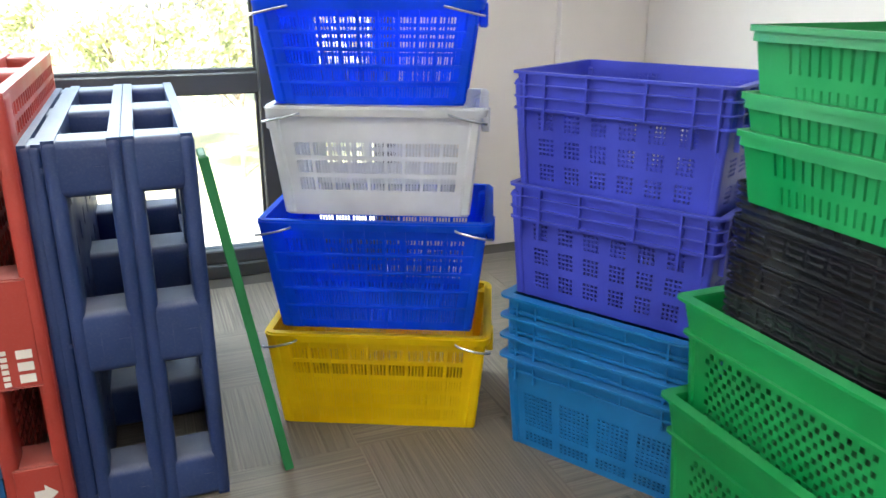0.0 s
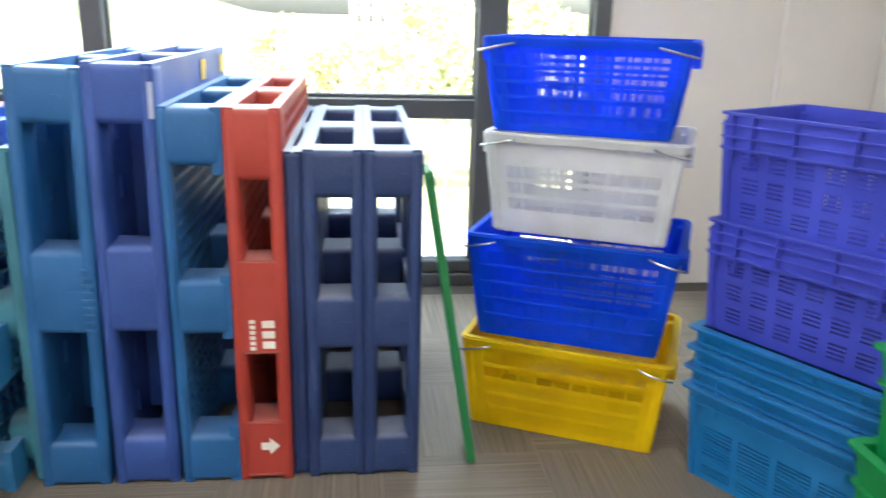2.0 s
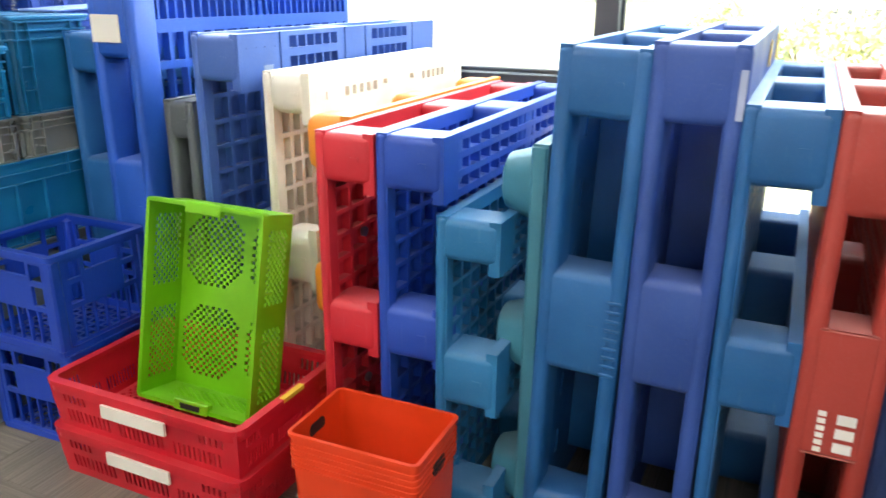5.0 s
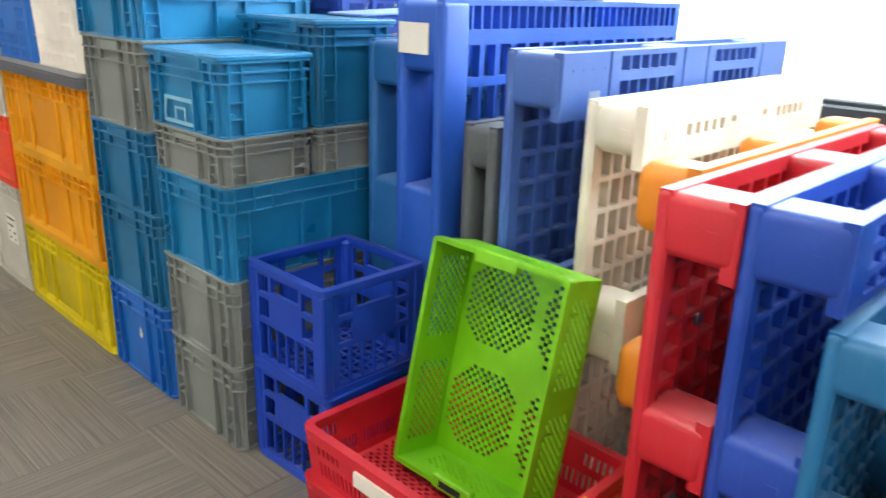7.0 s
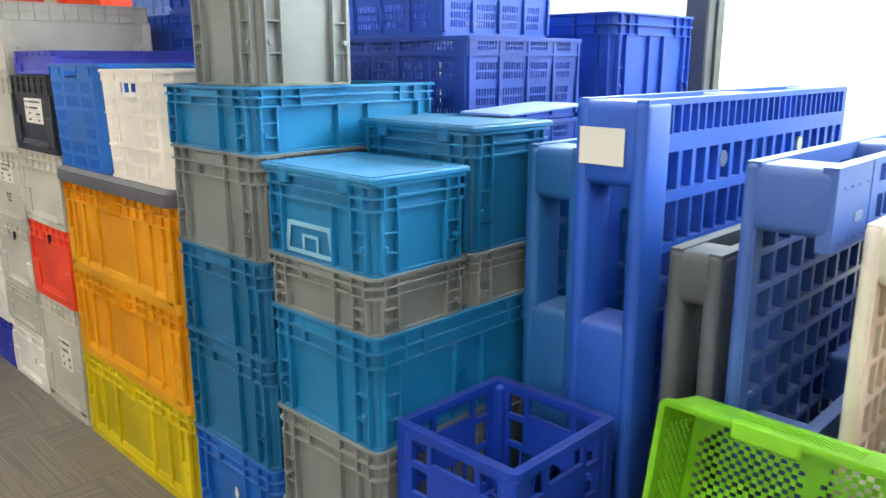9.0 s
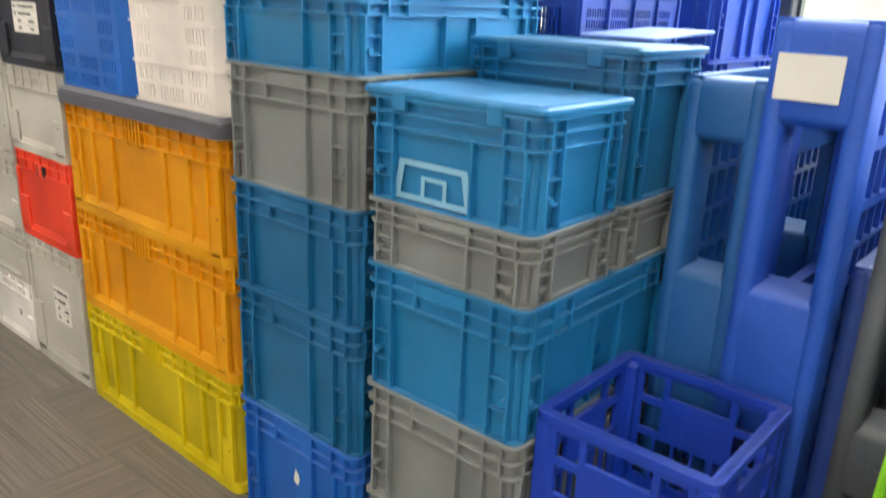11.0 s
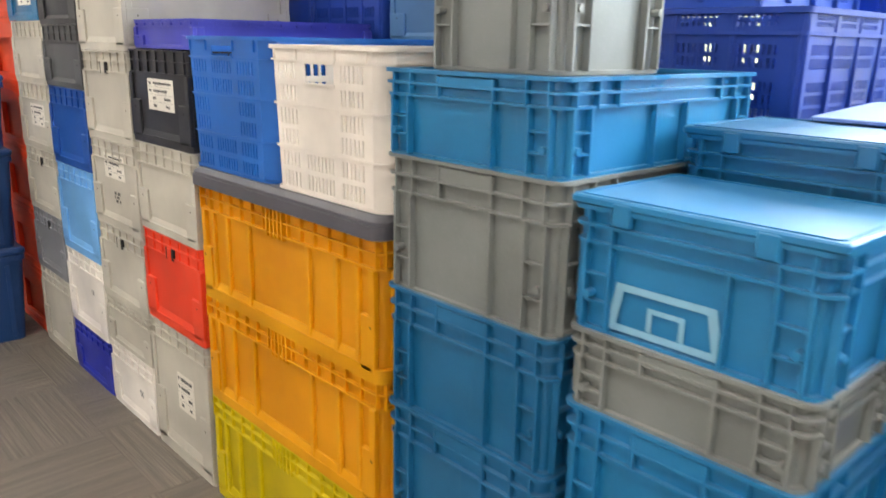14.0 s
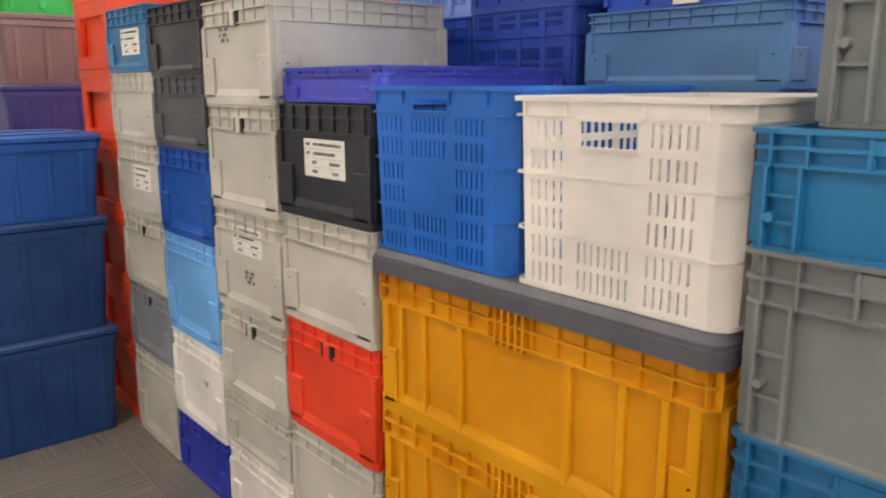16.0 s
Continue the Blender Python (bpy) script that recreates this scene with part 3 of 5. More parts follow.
for y_, z_ in ((.17, .70), (.17, .26), (.62, .70)):
    part("washer", MB().rod([(.024, y_, z_), (.033, y_, z_)], .014, 10), STEEL, rp_, "pale round metal washer")
for y_ in (.36, .84):
    part("bolt", MB().rod([(.168, y_, 1.155), (.177, y_, 1.155)], .02, 12), STEEL, lab, "round metal bolt head")
part("name_plate", MB().box(.1648, .1662, .11, .155, 1.088, 1.108, c=.0005), plastic("8b97b4", .5, .1), lp_b, "small pale maker's plate")
for y_ in (.04, .08, .12, .17):
    for z_ in (1.06, 1.16):
        part("stud", MB().rod([(.16, y_, z_), (.1665, y_, z_)], .003, 6), LBLUE, lp_b)

# ---- stacking boxes ----
RIBM = {}


def euro_box(w, d, h, mat, label, name="stacking_box", band=.075, lid=False, group="stacked boxes along the window", clip=True):
    """A ribbed stacking box: smooth tub, two-flange rim with webs, paired corner ribs with gussets, studs, grip."""
    ob = thing(name, label, "storage box", group)
    top = h - (.014 if lid else 0)
    hx, hy = w / 2, d / 2
    part("body", MB().tub(hx - .018, hy - .018, hx - .012, hy - .012, .004, top, .004, .022, .008), mat, ob)
    rim = MB().ring(hx, hy, .022, top - .007, top, .022).ring(hx - .002, hy - .002, .016, top - band * .55, top - band * .55 + .005, .022).ring(hx - .004, hy - .004, .014, top - band, top - band + .005, .022)
    for s in (-1, 1):
        for k in range(9):
            x = -hx + .035 + (w - .07) * k / 8
            if k in (0, 1, 7, 8) or abs(x) > w * .28:
                rim.box(x - .002, x + .002, *sorted((s * (hy - .001), s * (hy - .014))), top - band, top - .006)
        for k in range(max(7, int(d / .055))):
            y = -hy + .035 + (d - .07) * k / (max(7, int(d / .055)) - 1)
            if abs(y) > d * .2:
                rim.box(*sorted((s * (hx - .001), s * (hx - .014))), y - .002, y + .002, top - band, top - .006)
    part("rim", rim, mat, ob)
    part("foot_ring", MB().ring(hx - .008, hy - .008, .012, .002, .009, .02).ring(hx - .012, hy - .012, .01, 0, .003, .02), mat, ob)
    rh = top - band - .005
    key = (round(rh, 3), mat.name)
    if key not in RIBM:
        r = MB().box(-.003, .003, -.015, 0, 0, rh, c=.001)
        g = MB().box(-.003, .003, -.015, 0, 0, rh, c=.001)
        for q in (.3, .62):
            g.box(.002, .043, -.012, 0, rh * q, rh * q + .004)
        RIBM[key] = (r.mesh("corner_rib", mat), g.mesh("corner_rib", mat))
    for a, sx in ((0, hx), (1, hy), (2, hx), (3, hy)):
        other = hy if a % 2 == 0 else hx
        rot = (0, 90, 180, 270)[a]
        offs = [(-sx + .03, 0, 1), (-sx + .075, 1, -1), (sx - .075, 1, 1), (sx - .03, 0, 1)]
        if a % 2 == 0:
            offs += [(sx * .3, 0, 1)]
        if sx > .25:
            offs += [(-.05, 0, 1), (.05, 0, 1)]
        for off, j, sgn in offs:
            part("corner_rib", RIBM[key][j], mat, ob, m=pose(0, 0, 0, 0, 0, rot) @ pose(off, -other + .016, .008) @ Matrix.Diagonal((sgn, 1, 1, 1)))
    if clip:
        for s, rot in ((hy, 0), (hy, 180)):
            g = MB().box(-w * .15, w * .15, -.0085, 0, -band * .42, 0, c=.002).box(-w * .15 - .004, -w * .15 + .003, -.0105, 0, -band * .8, 0, c=.0015).box(w * .15 - .003, w * .15 + .004, -.0105, 0, -band * .8, 0, c=.0015)
            part("grip", g, mat, ob, m=pose(0, 0, 0, 0, 0, rot) @ pose(0, -s + .012, top - .009))
    for sx in (-1, 1):
        st = MB().rod([(sx * (hx - .04), -hy + .016, rh * .45), (sx * (hx - .04), -hy - .002, rh * .45)], .007, 8)
        part("stud", st, mat, ob)
        st = MB().rod([(hx - .016, sx * (hy - .04), rh * .45), (hx + .002, sx * (hy - .04), rh * .45)], .007, 8)
        part("stud", st, mat, ob)
    if lid:
        l = part("lid", MB().slab(hx + .003, hy + .003, top, h, .012, .003).ring(hx - .008, hy - .008, .006, h - .001, h + .002, .012), mat, ob)
        for s in (-1, 1):
            part("latch", MB().box(s * w * .27 - .016, s * w * .27 + .016, -hy - .005, -hy + .01, top - .026, h - .003, c=.003), mat, l)
    return ob


def klt_box(w, d, h, mat, label, ribs=(), hole=True, name="plastic_container", paper=None, group="wall of stacked containers", code=None, inner=None):
    """A straight-walled container: recessed panels, stepped borders, banded top with small webs, grip holes."""
    ob = thing(name, label, "storage box", group)
    hx, hy = w / 2 - .002, d / 2 - .002
    dip, rr = (.012, .034) if ribs else (.008, .014)
    part("body", MB().tub(hx - dip, hy - dip, hx - dip + .001, hy - dip + .001, .003, h - .002, .004, rr, .008), inner or mat, ob)
    band = min(.07, h * .27)
    rim = MB().ring(hx, hy, .016, h - .006, h - .001, rr).ring(hx - .001, hy - .001, .014, h - band * .5, h - band * .5 + .004, rr).ring(hx - .001, hy - .001, .014, h - band, h - band + .005, rr)
    for s in (-1, 1):
        nw = max(7, int(w / .055))
        for k in range(nw):
            x = -hx + .02 + (w - .044) * k / (nw - 1)
            rim.box(x - .0016, x + .0016, *sorted((s * (hy - .002), s * (hy - .014))), h - band, h - .005)
        nd = max(8, int(d / .05))
        for k in range(nd):
            y = -hy + .02 + (d - .044) * k / (nd - 1)
            rim.box(*sorted((s * (hx - .002), s * (hx - .014))), y - .0016, y + .0016, h - band, h - .005)
    if ribs:
        for s in (-1, 1):
            for k in range(5):
                x = -.036 + .018 * k
                rim.box(x - .003, x + .003, *sorted((s * (hy + .001), s * (hy - .014))), h - band * 1.12, h - .005)
    part("rim", rim, mat, ob)
    part("base_border", MB().ring(hx, hy, .014, 0, h * .09, rr - .002), mat, ob)
    bw = min(.072, w * .17)
    for rot, L, q in ((0, hx, hy), (180, hx, hy)):
        part("base_ramp", MB().box(-L + bw, L - bw, -q + .002, -q + .014, h * .088, h * .15, lambda x, y, z: (x * (1 - .02 * (z > h * .12)), y + (.0055 if z > h * .12 and y < -q + .008 else 0), z)), mat, ob, m=pose(0, 0, 0, 0, 0, rot))
    for rot, L, q in ((0, hx, hy), (90, hy - .0143, hx), (180, hx, hy), (270, hy - .0143, hx)):
        for s in (-1, 1):
            e = L - (rr - .014) * 1.2
            b = MB().box(*sorted((s * e, s * (L - bw))), -q, -q + .014, h * .06, h * .46, c=.002)
            b.box(*sorted((s * e, s * (e - bw * .3))), -q + .001, -q + .014, h * .44, h - band, c=.002)
            part("corner_post", b, mat, ob, m=pose(0, 0, 0, 0, 0, rot))
            # Dark disc painted as the shade of an uncut peg hole.
            part("peg_hole", MB().rod([(s * (L - bw * .5), -q - .0006, h * .38), (s * (L - bw * .5), -q + .003, h * .38)], .0028, 8), DARKHOLE, ob, m=pose(0, 0, 0, 0, 0, rot))
    for q_ in ribs:
        x = w * (q_ - .5)
        for rot in (0, 180):
            part("wall_rib", MB().box(x - .008, x + .008, -hy + .0015, -hy + .016, h * .08, h - band, c=.003), mat, ob, m=pose(0, 0, 0, 0, 0, rot))
    if hole:
        for s in (-1, 1):
            # Dark plugs in place of the shade in grip holes.
            part("grip_hole", MB().box(s * .02 - .0065, s * .02 + .0065, -hy - .0008, -hy + .01, h - band - .004, h - band * .5, c=.002), DARKHOLE, ob)
    if hole:
        part("grip", MB().box(-.013, .013, -hy - .003, -hy + .01, h - band - .006, h - band * .5, c=.002), mat, ob)
    if paper:
        px, pz, pw_, ph = paper
        yl = -hy + .0062
        lb = part("label", MB().box(px - pw_ / 2, px + pw_ / 2, yl, yl + .0016, pz - ph / 2, pz + ph / 2, c=.0007), PAPER, ob, "white paper label with dark print")
        rnd = random.Random(int(w * 900) + int(pz * 700))
        for k, spans in enumerate((((.06, .15), (.24, .92)), ((.06, .15), (.24, .76)), ((.2, .32), (.64, .88)), ((.2, .34), (.7, .84)))):
            z = pz + ph * (.36 - .24 * k)
            pr = MB()
            for a, b in spans:
                u = a
                while u < b:
                    wd = rnd.uniform(.012, .03)
                    pr.box(px - pw_ / 2 + pw_ * u, px - pw_ / 2 + pw_ * min(u + wd, b), yl - .0004, yl + .0005, z - ph * rnd.uniform(.03, .05), z + ph * rnd.uniform(.03, .05))
                    u += wd + rnd.uniform(.006, .012)
            part("print_bar", pr, INK, lb)
            if k < 3:
                part("print_line", MB().box(px - pw_ * .47, px + pw_ * .47, yl - .0003, yl + .0005, z - ph * .12 - .0003, z - ph * .12 + .0003), INK, lb)
    if code:
        cx, cz, cs = code
        cb = MB()
        for i in range(5):
            for j in range(3):
                if (i * 7 + j * 5) % 3:
                    cb.box(cx + i * cs / 5, cx + (i + .7) * cs / 5, -hy + .0067, -hy + .0082, cz + j * cs / 4, cz + (j + .7) * cs / 4)
        part("stamp", cb, INK, ob, "small grey ink stamp")
    return ob


FRONT = 1.64
GREY = plastic("7b7e7b", .48, .2)
TEAL = plastic("1273a4", .33, .06)
TEALD = plastic("0c628e", .35, .06)
BRIGHT = plastic("0a5eb2", .40, .08)
LGREY = plastic("bcb6a8", .5, .08)
MGREY = plastic("85868a", .5, .1)
DGREY = plastic("48494a", .5, .06)
BLACK = plastic("202127", .42, .06)
ROYAL = plastic("0a4a9c", .42, .06)
NAVYB = plastic("1a2ba0", .42, .05)
PALEB = plastic("6da9e0", .42, .06)
WHITE = plastic("e4ddd4", .45, .05)
SIGNAL = plastic("e8401c", .40, .04)
YELLOWO = plastic("ffb208", .40, .04, .3)
YELLOWI = plastic("ffae10", .42, .04, .35)
LEMON = plastic("ecd40c", .40, .05, .3)
LEMONI = plastic("e0c814", .42, .05, .35)
PURPLE = plastic("4044b4", .42, .06)


def at_front(ob, x0, x1, z, d, y=FRONT):
    return put(ob, (x0 + x1) / 2, y + d / 2, z)


# column beside the pallets
gx0, gx1 = -3.072, -2.672
at_front(euro_box(gx1 - gx0, .6, .275, GREY, "dusty grey ribbed plastic stacking box on carpet"), gx0, gx1, 0, .6)
at_front(euro_box(gx1 - gx0, .6, .27, GREY, "dusty grey ribbed plastic stacking box"), gx0, gx1, .272, .6)
at_front(euro_box(gx1 - gx0, .6, .27, TEAL, "teal blue ribbed plastic stacking box"), gx0, gx1, .539, .6)
thin = euro_box(gx1 - gx0, .298, .136, GREY, "shallow dusty grey plastic box", band=.05)
at_front(thin, gx0, gx1, .806, .298)
copy_thing(thin, pose((gx0 + gx1) / 2, FRONT + .451, .806))
lb1 = at_front(euro_box(gx1 - gx0 + .006, .292, .215, TEAL, "teal plastic box with attached flat lid", lid=True, band=.06, clip=False), gx0, gx1, .939, .292)
lbl = MB()
lbl.add([(-.1, 0, .02), (.09, 0, .02), (.075, 0, .1), (-.085, 0, .1), (-.082, 0, .032), (.073, 0, .032), (.062, 0, .088), (-.072, 0, .088)], [(0, 1, 5, 4), (1, 2, 6, 5), (2, 3, 7, 6), (3, 0, 4, 7)])
lbl.box(-.03, -.022, -.001, 0, .033, .072).box(.022, .03, -.001, 0, .033, .072).box(-.0219, .0219, -.001, 0, .064, .072)
part("sleeve", lbl, plastic("7fb0c8", .3, .1), lb1, "clear plastic label sleeve outline", m=pose(-.03, -.1345, -.006) @ Matrix.Diagonal((1.02, 1, .95, 1)))
at_front(euro_box(gx1 - gx0, .3, .30, TEALD, "taller teal plastic box with a lid", lid=True, band=.06, clip=False), gx0, gx1, .939, .3, FRONT + .302)

# teal and grey column
bx0, bx1 = -3.540, -3.097
bb_ = at_front(euro_box(bx1 - bx0, .6, .325, BRIGHT, "bright blue ribbed plastic stacking box on carpet"), bx0, bx1, 0, .6)
stk = MB().add([(-.012, -.2865, .16), (.004, -.2865, .152), (.012, -.2865, .172), (.006, -.2865, .188), (-.004, -.2865, .196), (-.008, -.2865, .18)], [(0, 1, 2, 3, 4, 5)])
part("sticker", stk, PAPER, bb_, "torn scrap of white sticker", m=pose(0, -.001, 0))
at_front(euro_box(bx1 - bx0, .6, .315, TEALD, "dark teal ribbed plastic stacking box"), bx0, bx1, .322, .6)
at_front(euro_box(bx1 - bx0, .6, .262, TEALD, "dark teal ribbed plastic stacking box"), bx0, bx1, .634, .6)
at_front(euro_box(bx1 - bx0, .6, .272, GREY, "dusty grey ribbed plastic stacking box"), bx0, bx1, .892, .6)
at_front(euro_box(bx1 - bx0 + .004, .62, .164, TEAL, "shallow teal ribbed plastic stacking box", band=.05), bx0, bx1, 1.161, .61)
tall = euro_box(.338, .31, .32, GREY, "tall dusty grey ribbed plastic box")
put(tall, -3.328, 1.857, 1.322, 0)

WIDE = (.105, .2, .335, .665, .8, .895)
# orange and lemon containers with a dark board on top
ox0, ox1 = -4.405, -3.555
at_front(klt_box(ox1 - ox0, .6, .335, LEMON, "large lemon yellow plastic container on carpet", WIDE, False, inner=LEMONI), ox0, ox1, 0, .6)
at_front(klt_box(ox1 - ox0, .6, .322, YELLOWO, "large orange-yellow plastic container", WIDE, False, inner=YELLOWI), ox0, ox1, .334, .6)
at_front(klt_box(ox1 - ox0, .6, .322, YELLOWO, "large orange-yellow plastic container", WIDE, False, inner=YELLOWI), ox0, ox1, .655, .6)
bl = thing("box_lid", "dark grey plastic lid on the orange container", "lid")
LIDM = plastic("55535a", .5, .1)
part("panel", MB().slab((ox1 - ox0) / 2 + .004, .308, .008, .05, .03, .012), LIDM, bl)
part("skirt", MB().ring((ox1 - ox0) / 2 + .006, .312, .01, 0, .03, .03), LIDM, bl)
put(bl, (ox0 + ox1) / 2, FRONT + .3, .977)


def slot_basket(w, d, h, mat, label, rows, bands, grip, blank, name="slotted_basket"):
    """A tall basket with rounded corners: rows of narrow slots in three groups, thin bands, a grip hole in each end."""
    ob = thing(name, label, "basket", "tall slotted baskets")
    t, r, tap = .0035, .034, .008

    def half(k):
        return w / 2 - tap + tap * k, d / 2 - tap + tap * k

    def wall_at(which):
        def fn(u, dd, v):
            hx, hy = half(v / h)
            if which % 2 == 0:
                p, q = u * 2 * (hx - r), -hy + dd
            else:
                p, q = u * 2 * (hy - r), -hx + dd
            return ((p, q, v), (-q, p, v), (-p, -q, v), (q, -p, v))[which]
        return fn

    pw, pd = [], []
    for k, (v0, v1) in enumerate(rows):
        pw += [(-.47, -.25, v0 * h, v1 * h, 5, 1, .33, 1), (.19, .43, v0 * h, v1 * h, 6, 1, .33, 1)]
        if k not in blank:
            pw.append((-.185, .125, v0 * h, v1 * h, 8, 1, .34, 1))
        pd += [(-.47 + .24 * c, -.47 + .24 * c + .21, v0 * h, v1 * h, 5, 1, .68, 1) for c in range(4)]
    pw.append((-.16, .14, grip[0] * h, grip[1] * h, 1, 1, 1, 1))
    for k in range(4):
        us, vs, sol = holes(pw if k % 2 == 0 else pd, 1.0, h)
        part(WALLNAMES[k], MB().plate(us, vs, sol, t, wall_at(k)), mat, ob)
        sx, sy = ((1, -1), (1, 1), (-1, 1), (-1, -1))[k]

        def bend(u, dd, v):
            hx, hy = half(v / h)
            a = radians(-90 + 90 * k + 90 * u)
            return (sx * (hx - r) + math.cos(a) * (r - dd), sy * (hy - r) + math.sin(a) * (r - dd), v)
        part("corner", MB().plate([q / 6 for q in range(7)], [0, h / 2, h], lambda i, j: True, t, bend), mat, ob)
    us, vs, sol = holes([(-w / 2 + .03, w / 2 - .03, .03, d - .06, 16, 22, .55, .55)], w - .04, d - .04)
    part("base", MB().plate(us, vs, sol, .005, lambda u, dd, v: (u, v - d / 2 + .02, dd)), mat, ob)
    part("rim", MB().ring(w / 2 + .0045, d / 2 + .0045, .009, h - .008, h + .001, r + .004), mat, ob)
    for z in bands:
        hx, hy = half(z)
        part("band", MB().ring(hx + .0016, hy + .0016, .003, h * z - .002, h * z + .002, r + .001), mat, ob)
    part("foot_ring", MB().ring(*[q + .002 for q in half(0)], .005, 0, .007, r), mat, ob)
    for u in (-.48, -.235, .165, .455):
        for k in (0, 2):
            f = wall_at(k)
            part("rim_web", MB().box(u - .004, u + .004, -.005, .001, h * .9, h - .009, f), mat, ob)
    for sgn in (0, 2):
        f = wall_at(sgn)
        part("grip", MB().box(-.175, .155, -.004, .0005, grip[1] * h, grip[1] * h + .005, f), mat, ob)
        part("grip_sill", MB().box(-.175, .155, -.004, .0005, grip[0] * h - .005, grip[0] * h, f), mat, ob)
    return ob


put(slot_basket(.432, .60, .348, plastic("0060b8", .36, .0), "bright blue slotted plastic basket on a dark lid",
                ((.03, .12), (.16, .26), (.31, .41), (.45, .55), (.60, .70), (.74, .83)), (.285, .575, .85), (.865, .935), (2, 3)), -4.207, FRONT + .305, 1.0285, 0)
put(slot_basket(.44, .60, .332, plastic("f2e8dc", .42, .03, .15), "translucent white slotted plastic basket on a dark lid",
                ((.04, .145), (.18, .285), (.335, .44), (.475, .58), (.635, .735), (.78, .885)), (.31, .608, .905), (.765, .885), (2, 3, 4, 5)), -3.77, FRONT + .305, 1.0285, 0)

# wall of light containers
A0, A1 = -4.83, -4.412
B0, B1 = -5.255, -4.838
C0, C1 = -5.685, -5.262
D0, D1 = -6.11, -5.692
DEP = .6


def col(x0, x1, rows):
    for z0, z1, mat, label, kw in rows:
        at_front(klt_box(x1 - x0, DEP, z1 - z0, mat, label, **kw), x0, x1, z0, DEP)


lg = "plain light grey plastic container"
col(A0, A1, [
    (0, .468, LGREY, "tall light grey plastic container with paper label", dict(hole=False, paper=(.03, .25, .12, .13))),
    (.469, .775, SIGNAL, "orange-red plastic container with grip holes", {}),
    (.776, 1.056, LGREY, lg, dict(hole=False)),
    (1.057, 1.337, BLACK, "black plastic container with paper label", dict(hole=False, paper=(.01, .15, .18, .092)))])
col(B0, B1, [
    (0, .258, WHITE, "white plastic container with ink stamp", dict(hole=False, code=(.05, .1, .03))),
    (.259, .438, LGREY, lg, dict(hole=False)),
    (.439, .722, LGREY, "light grey plastic container with grip holes", {}),
    (.723, 1.027, LGREY, "light grey plastic container with paper label", dict(hole=False, paper=(.0, .215, .18, .085), code=(-.02, .09, .055))),
    (1.028, 1.326, LGREY, "light grey plastic container with grip holes", {}),
    (1.327, 1.612, LGREY, "light grey plastic container with stamped lettering", dict(code=(-.1, .17, .06)))])
col(C0, C1, [
    (0, .219, NAVYB, "navy blue plastic container on carpet", dict(hole=False)),
    (.22, .535, WHITE, "white plastic container with ink stamp", dict(hole=False, code=(.05, .16, .03))),
    (.536, .886, PALEB, "pale sky-blue plastic container", dict(hole=False)),
    (.887, 1.183, ROYAL, "royal blue plastic container", dict(hole=False)),
    (1.184, 1.41, DGREY, "dark grey plastic container", dict(hole=False)),
    (1.411, 1.63, BLACK, "plain black plastic container", dict(hole=False))])
col(D0, D1, [
    (0, .361, LGREY, lg + " on carpet", dict(hole=False)),
    (.362, .634, MGREY, "mid grey plastic container", {}),
    (.635, .908, LGREY, lg, {}),
    (.909, 1.181, LGREY, "light grey plastic container with paper label", dict(hole=False, paper=(.03, .14, .18, .09))),
    (1.182, 1.425, LGREY, lg, dict(hole=False)),
    (1.426, 1.65, TEALD, "teal plastic container with paper label", dict(hole=False, paper=(.03, .105, .18, .09)))])
fold = klt_box(.42, .62, .085, PURPLE, "folded violet plastic crate on a black container", hole=False, name="folded_crate", group="loose crates")
put(fold, -4.63, FRONT + .34, 1.339)

# orange folding crates
for k, fx, fy in [(k, -6.335, FRONT + .32) for k in range(6)] + [(k, -5.98, 2.58) for k in range(6)]:
    fc = thing("folding_crate", "orange-red folding crate with open side panel", "crate", "orange folding crates")
    om = plastic("ee4a1a", .4, .05, .15)
    h = .288 if fy < 2 else .311
    us, vs, s = holes([(-.36, .36, .05, .2, 1, 1, 1, 1)], 1.0, h)
    for q in range(4):
        part(WALLNAMES[q], MB().plate(us, vs, s, .012, side(.2, .3, .2, .3, 0, h, q, .012)), om, fc)
        part("inset_panel", MB().box(-.4, .4, .026, .03, .03, .22, side(.2, .3, .2, .3, 0, h, q, .012)), om, fc)
    part("base", MB().slab(.195, .295, .002, .012, .01, .002), om, fc)
    part("rim", MB().ring(.204, .304, .02, h - .03, h - .002, .01).ring(.204, .304, .016, 0, .022, .01), om, fc)
    put(fc, fx, fy, .289 * k if fy < 2 else .312 * k, 0 if fy < 2 else 90)


# lidded blue totes
def tote(w, d, h, mat, label):
    ob = thing("lidded_tote", label, "storage box", "stack of blue totes")
    part("body", MB().tub(w / 2 - .03, d / 2 - .03, w / 2 - .006, d / 2 - .006, 0, h - .03, .004, .03, .006), mat, ob)
    part("rim", MB().ring(w / 2, d / 2, .02, h - .055, h - .03, .03), mat, ob)
    l = part("lid", MB().slab(w / 2 + .004, d / 2 + .004, h - .03, h, .03, .008), mat, ob)
    for s in (-1, 1):
        part("lid_rib", MB().box(s * w * .25 - .06, s * w * .25 + .06, -d * .4, d * .4, h - .001, h + .006, c=.003), mat, l)
    for k in range(5):
        y = -d / 2 + .08 + (d - .16) * k / 4
        part("wall_rib", MB().box(0, .006, y - .01, y + .01, .02, h - .07, lambda x, yy, z: (x + w / 2 - .03 + .024 * z / h, yy, z), c=.002), mat, ob)
    return ob


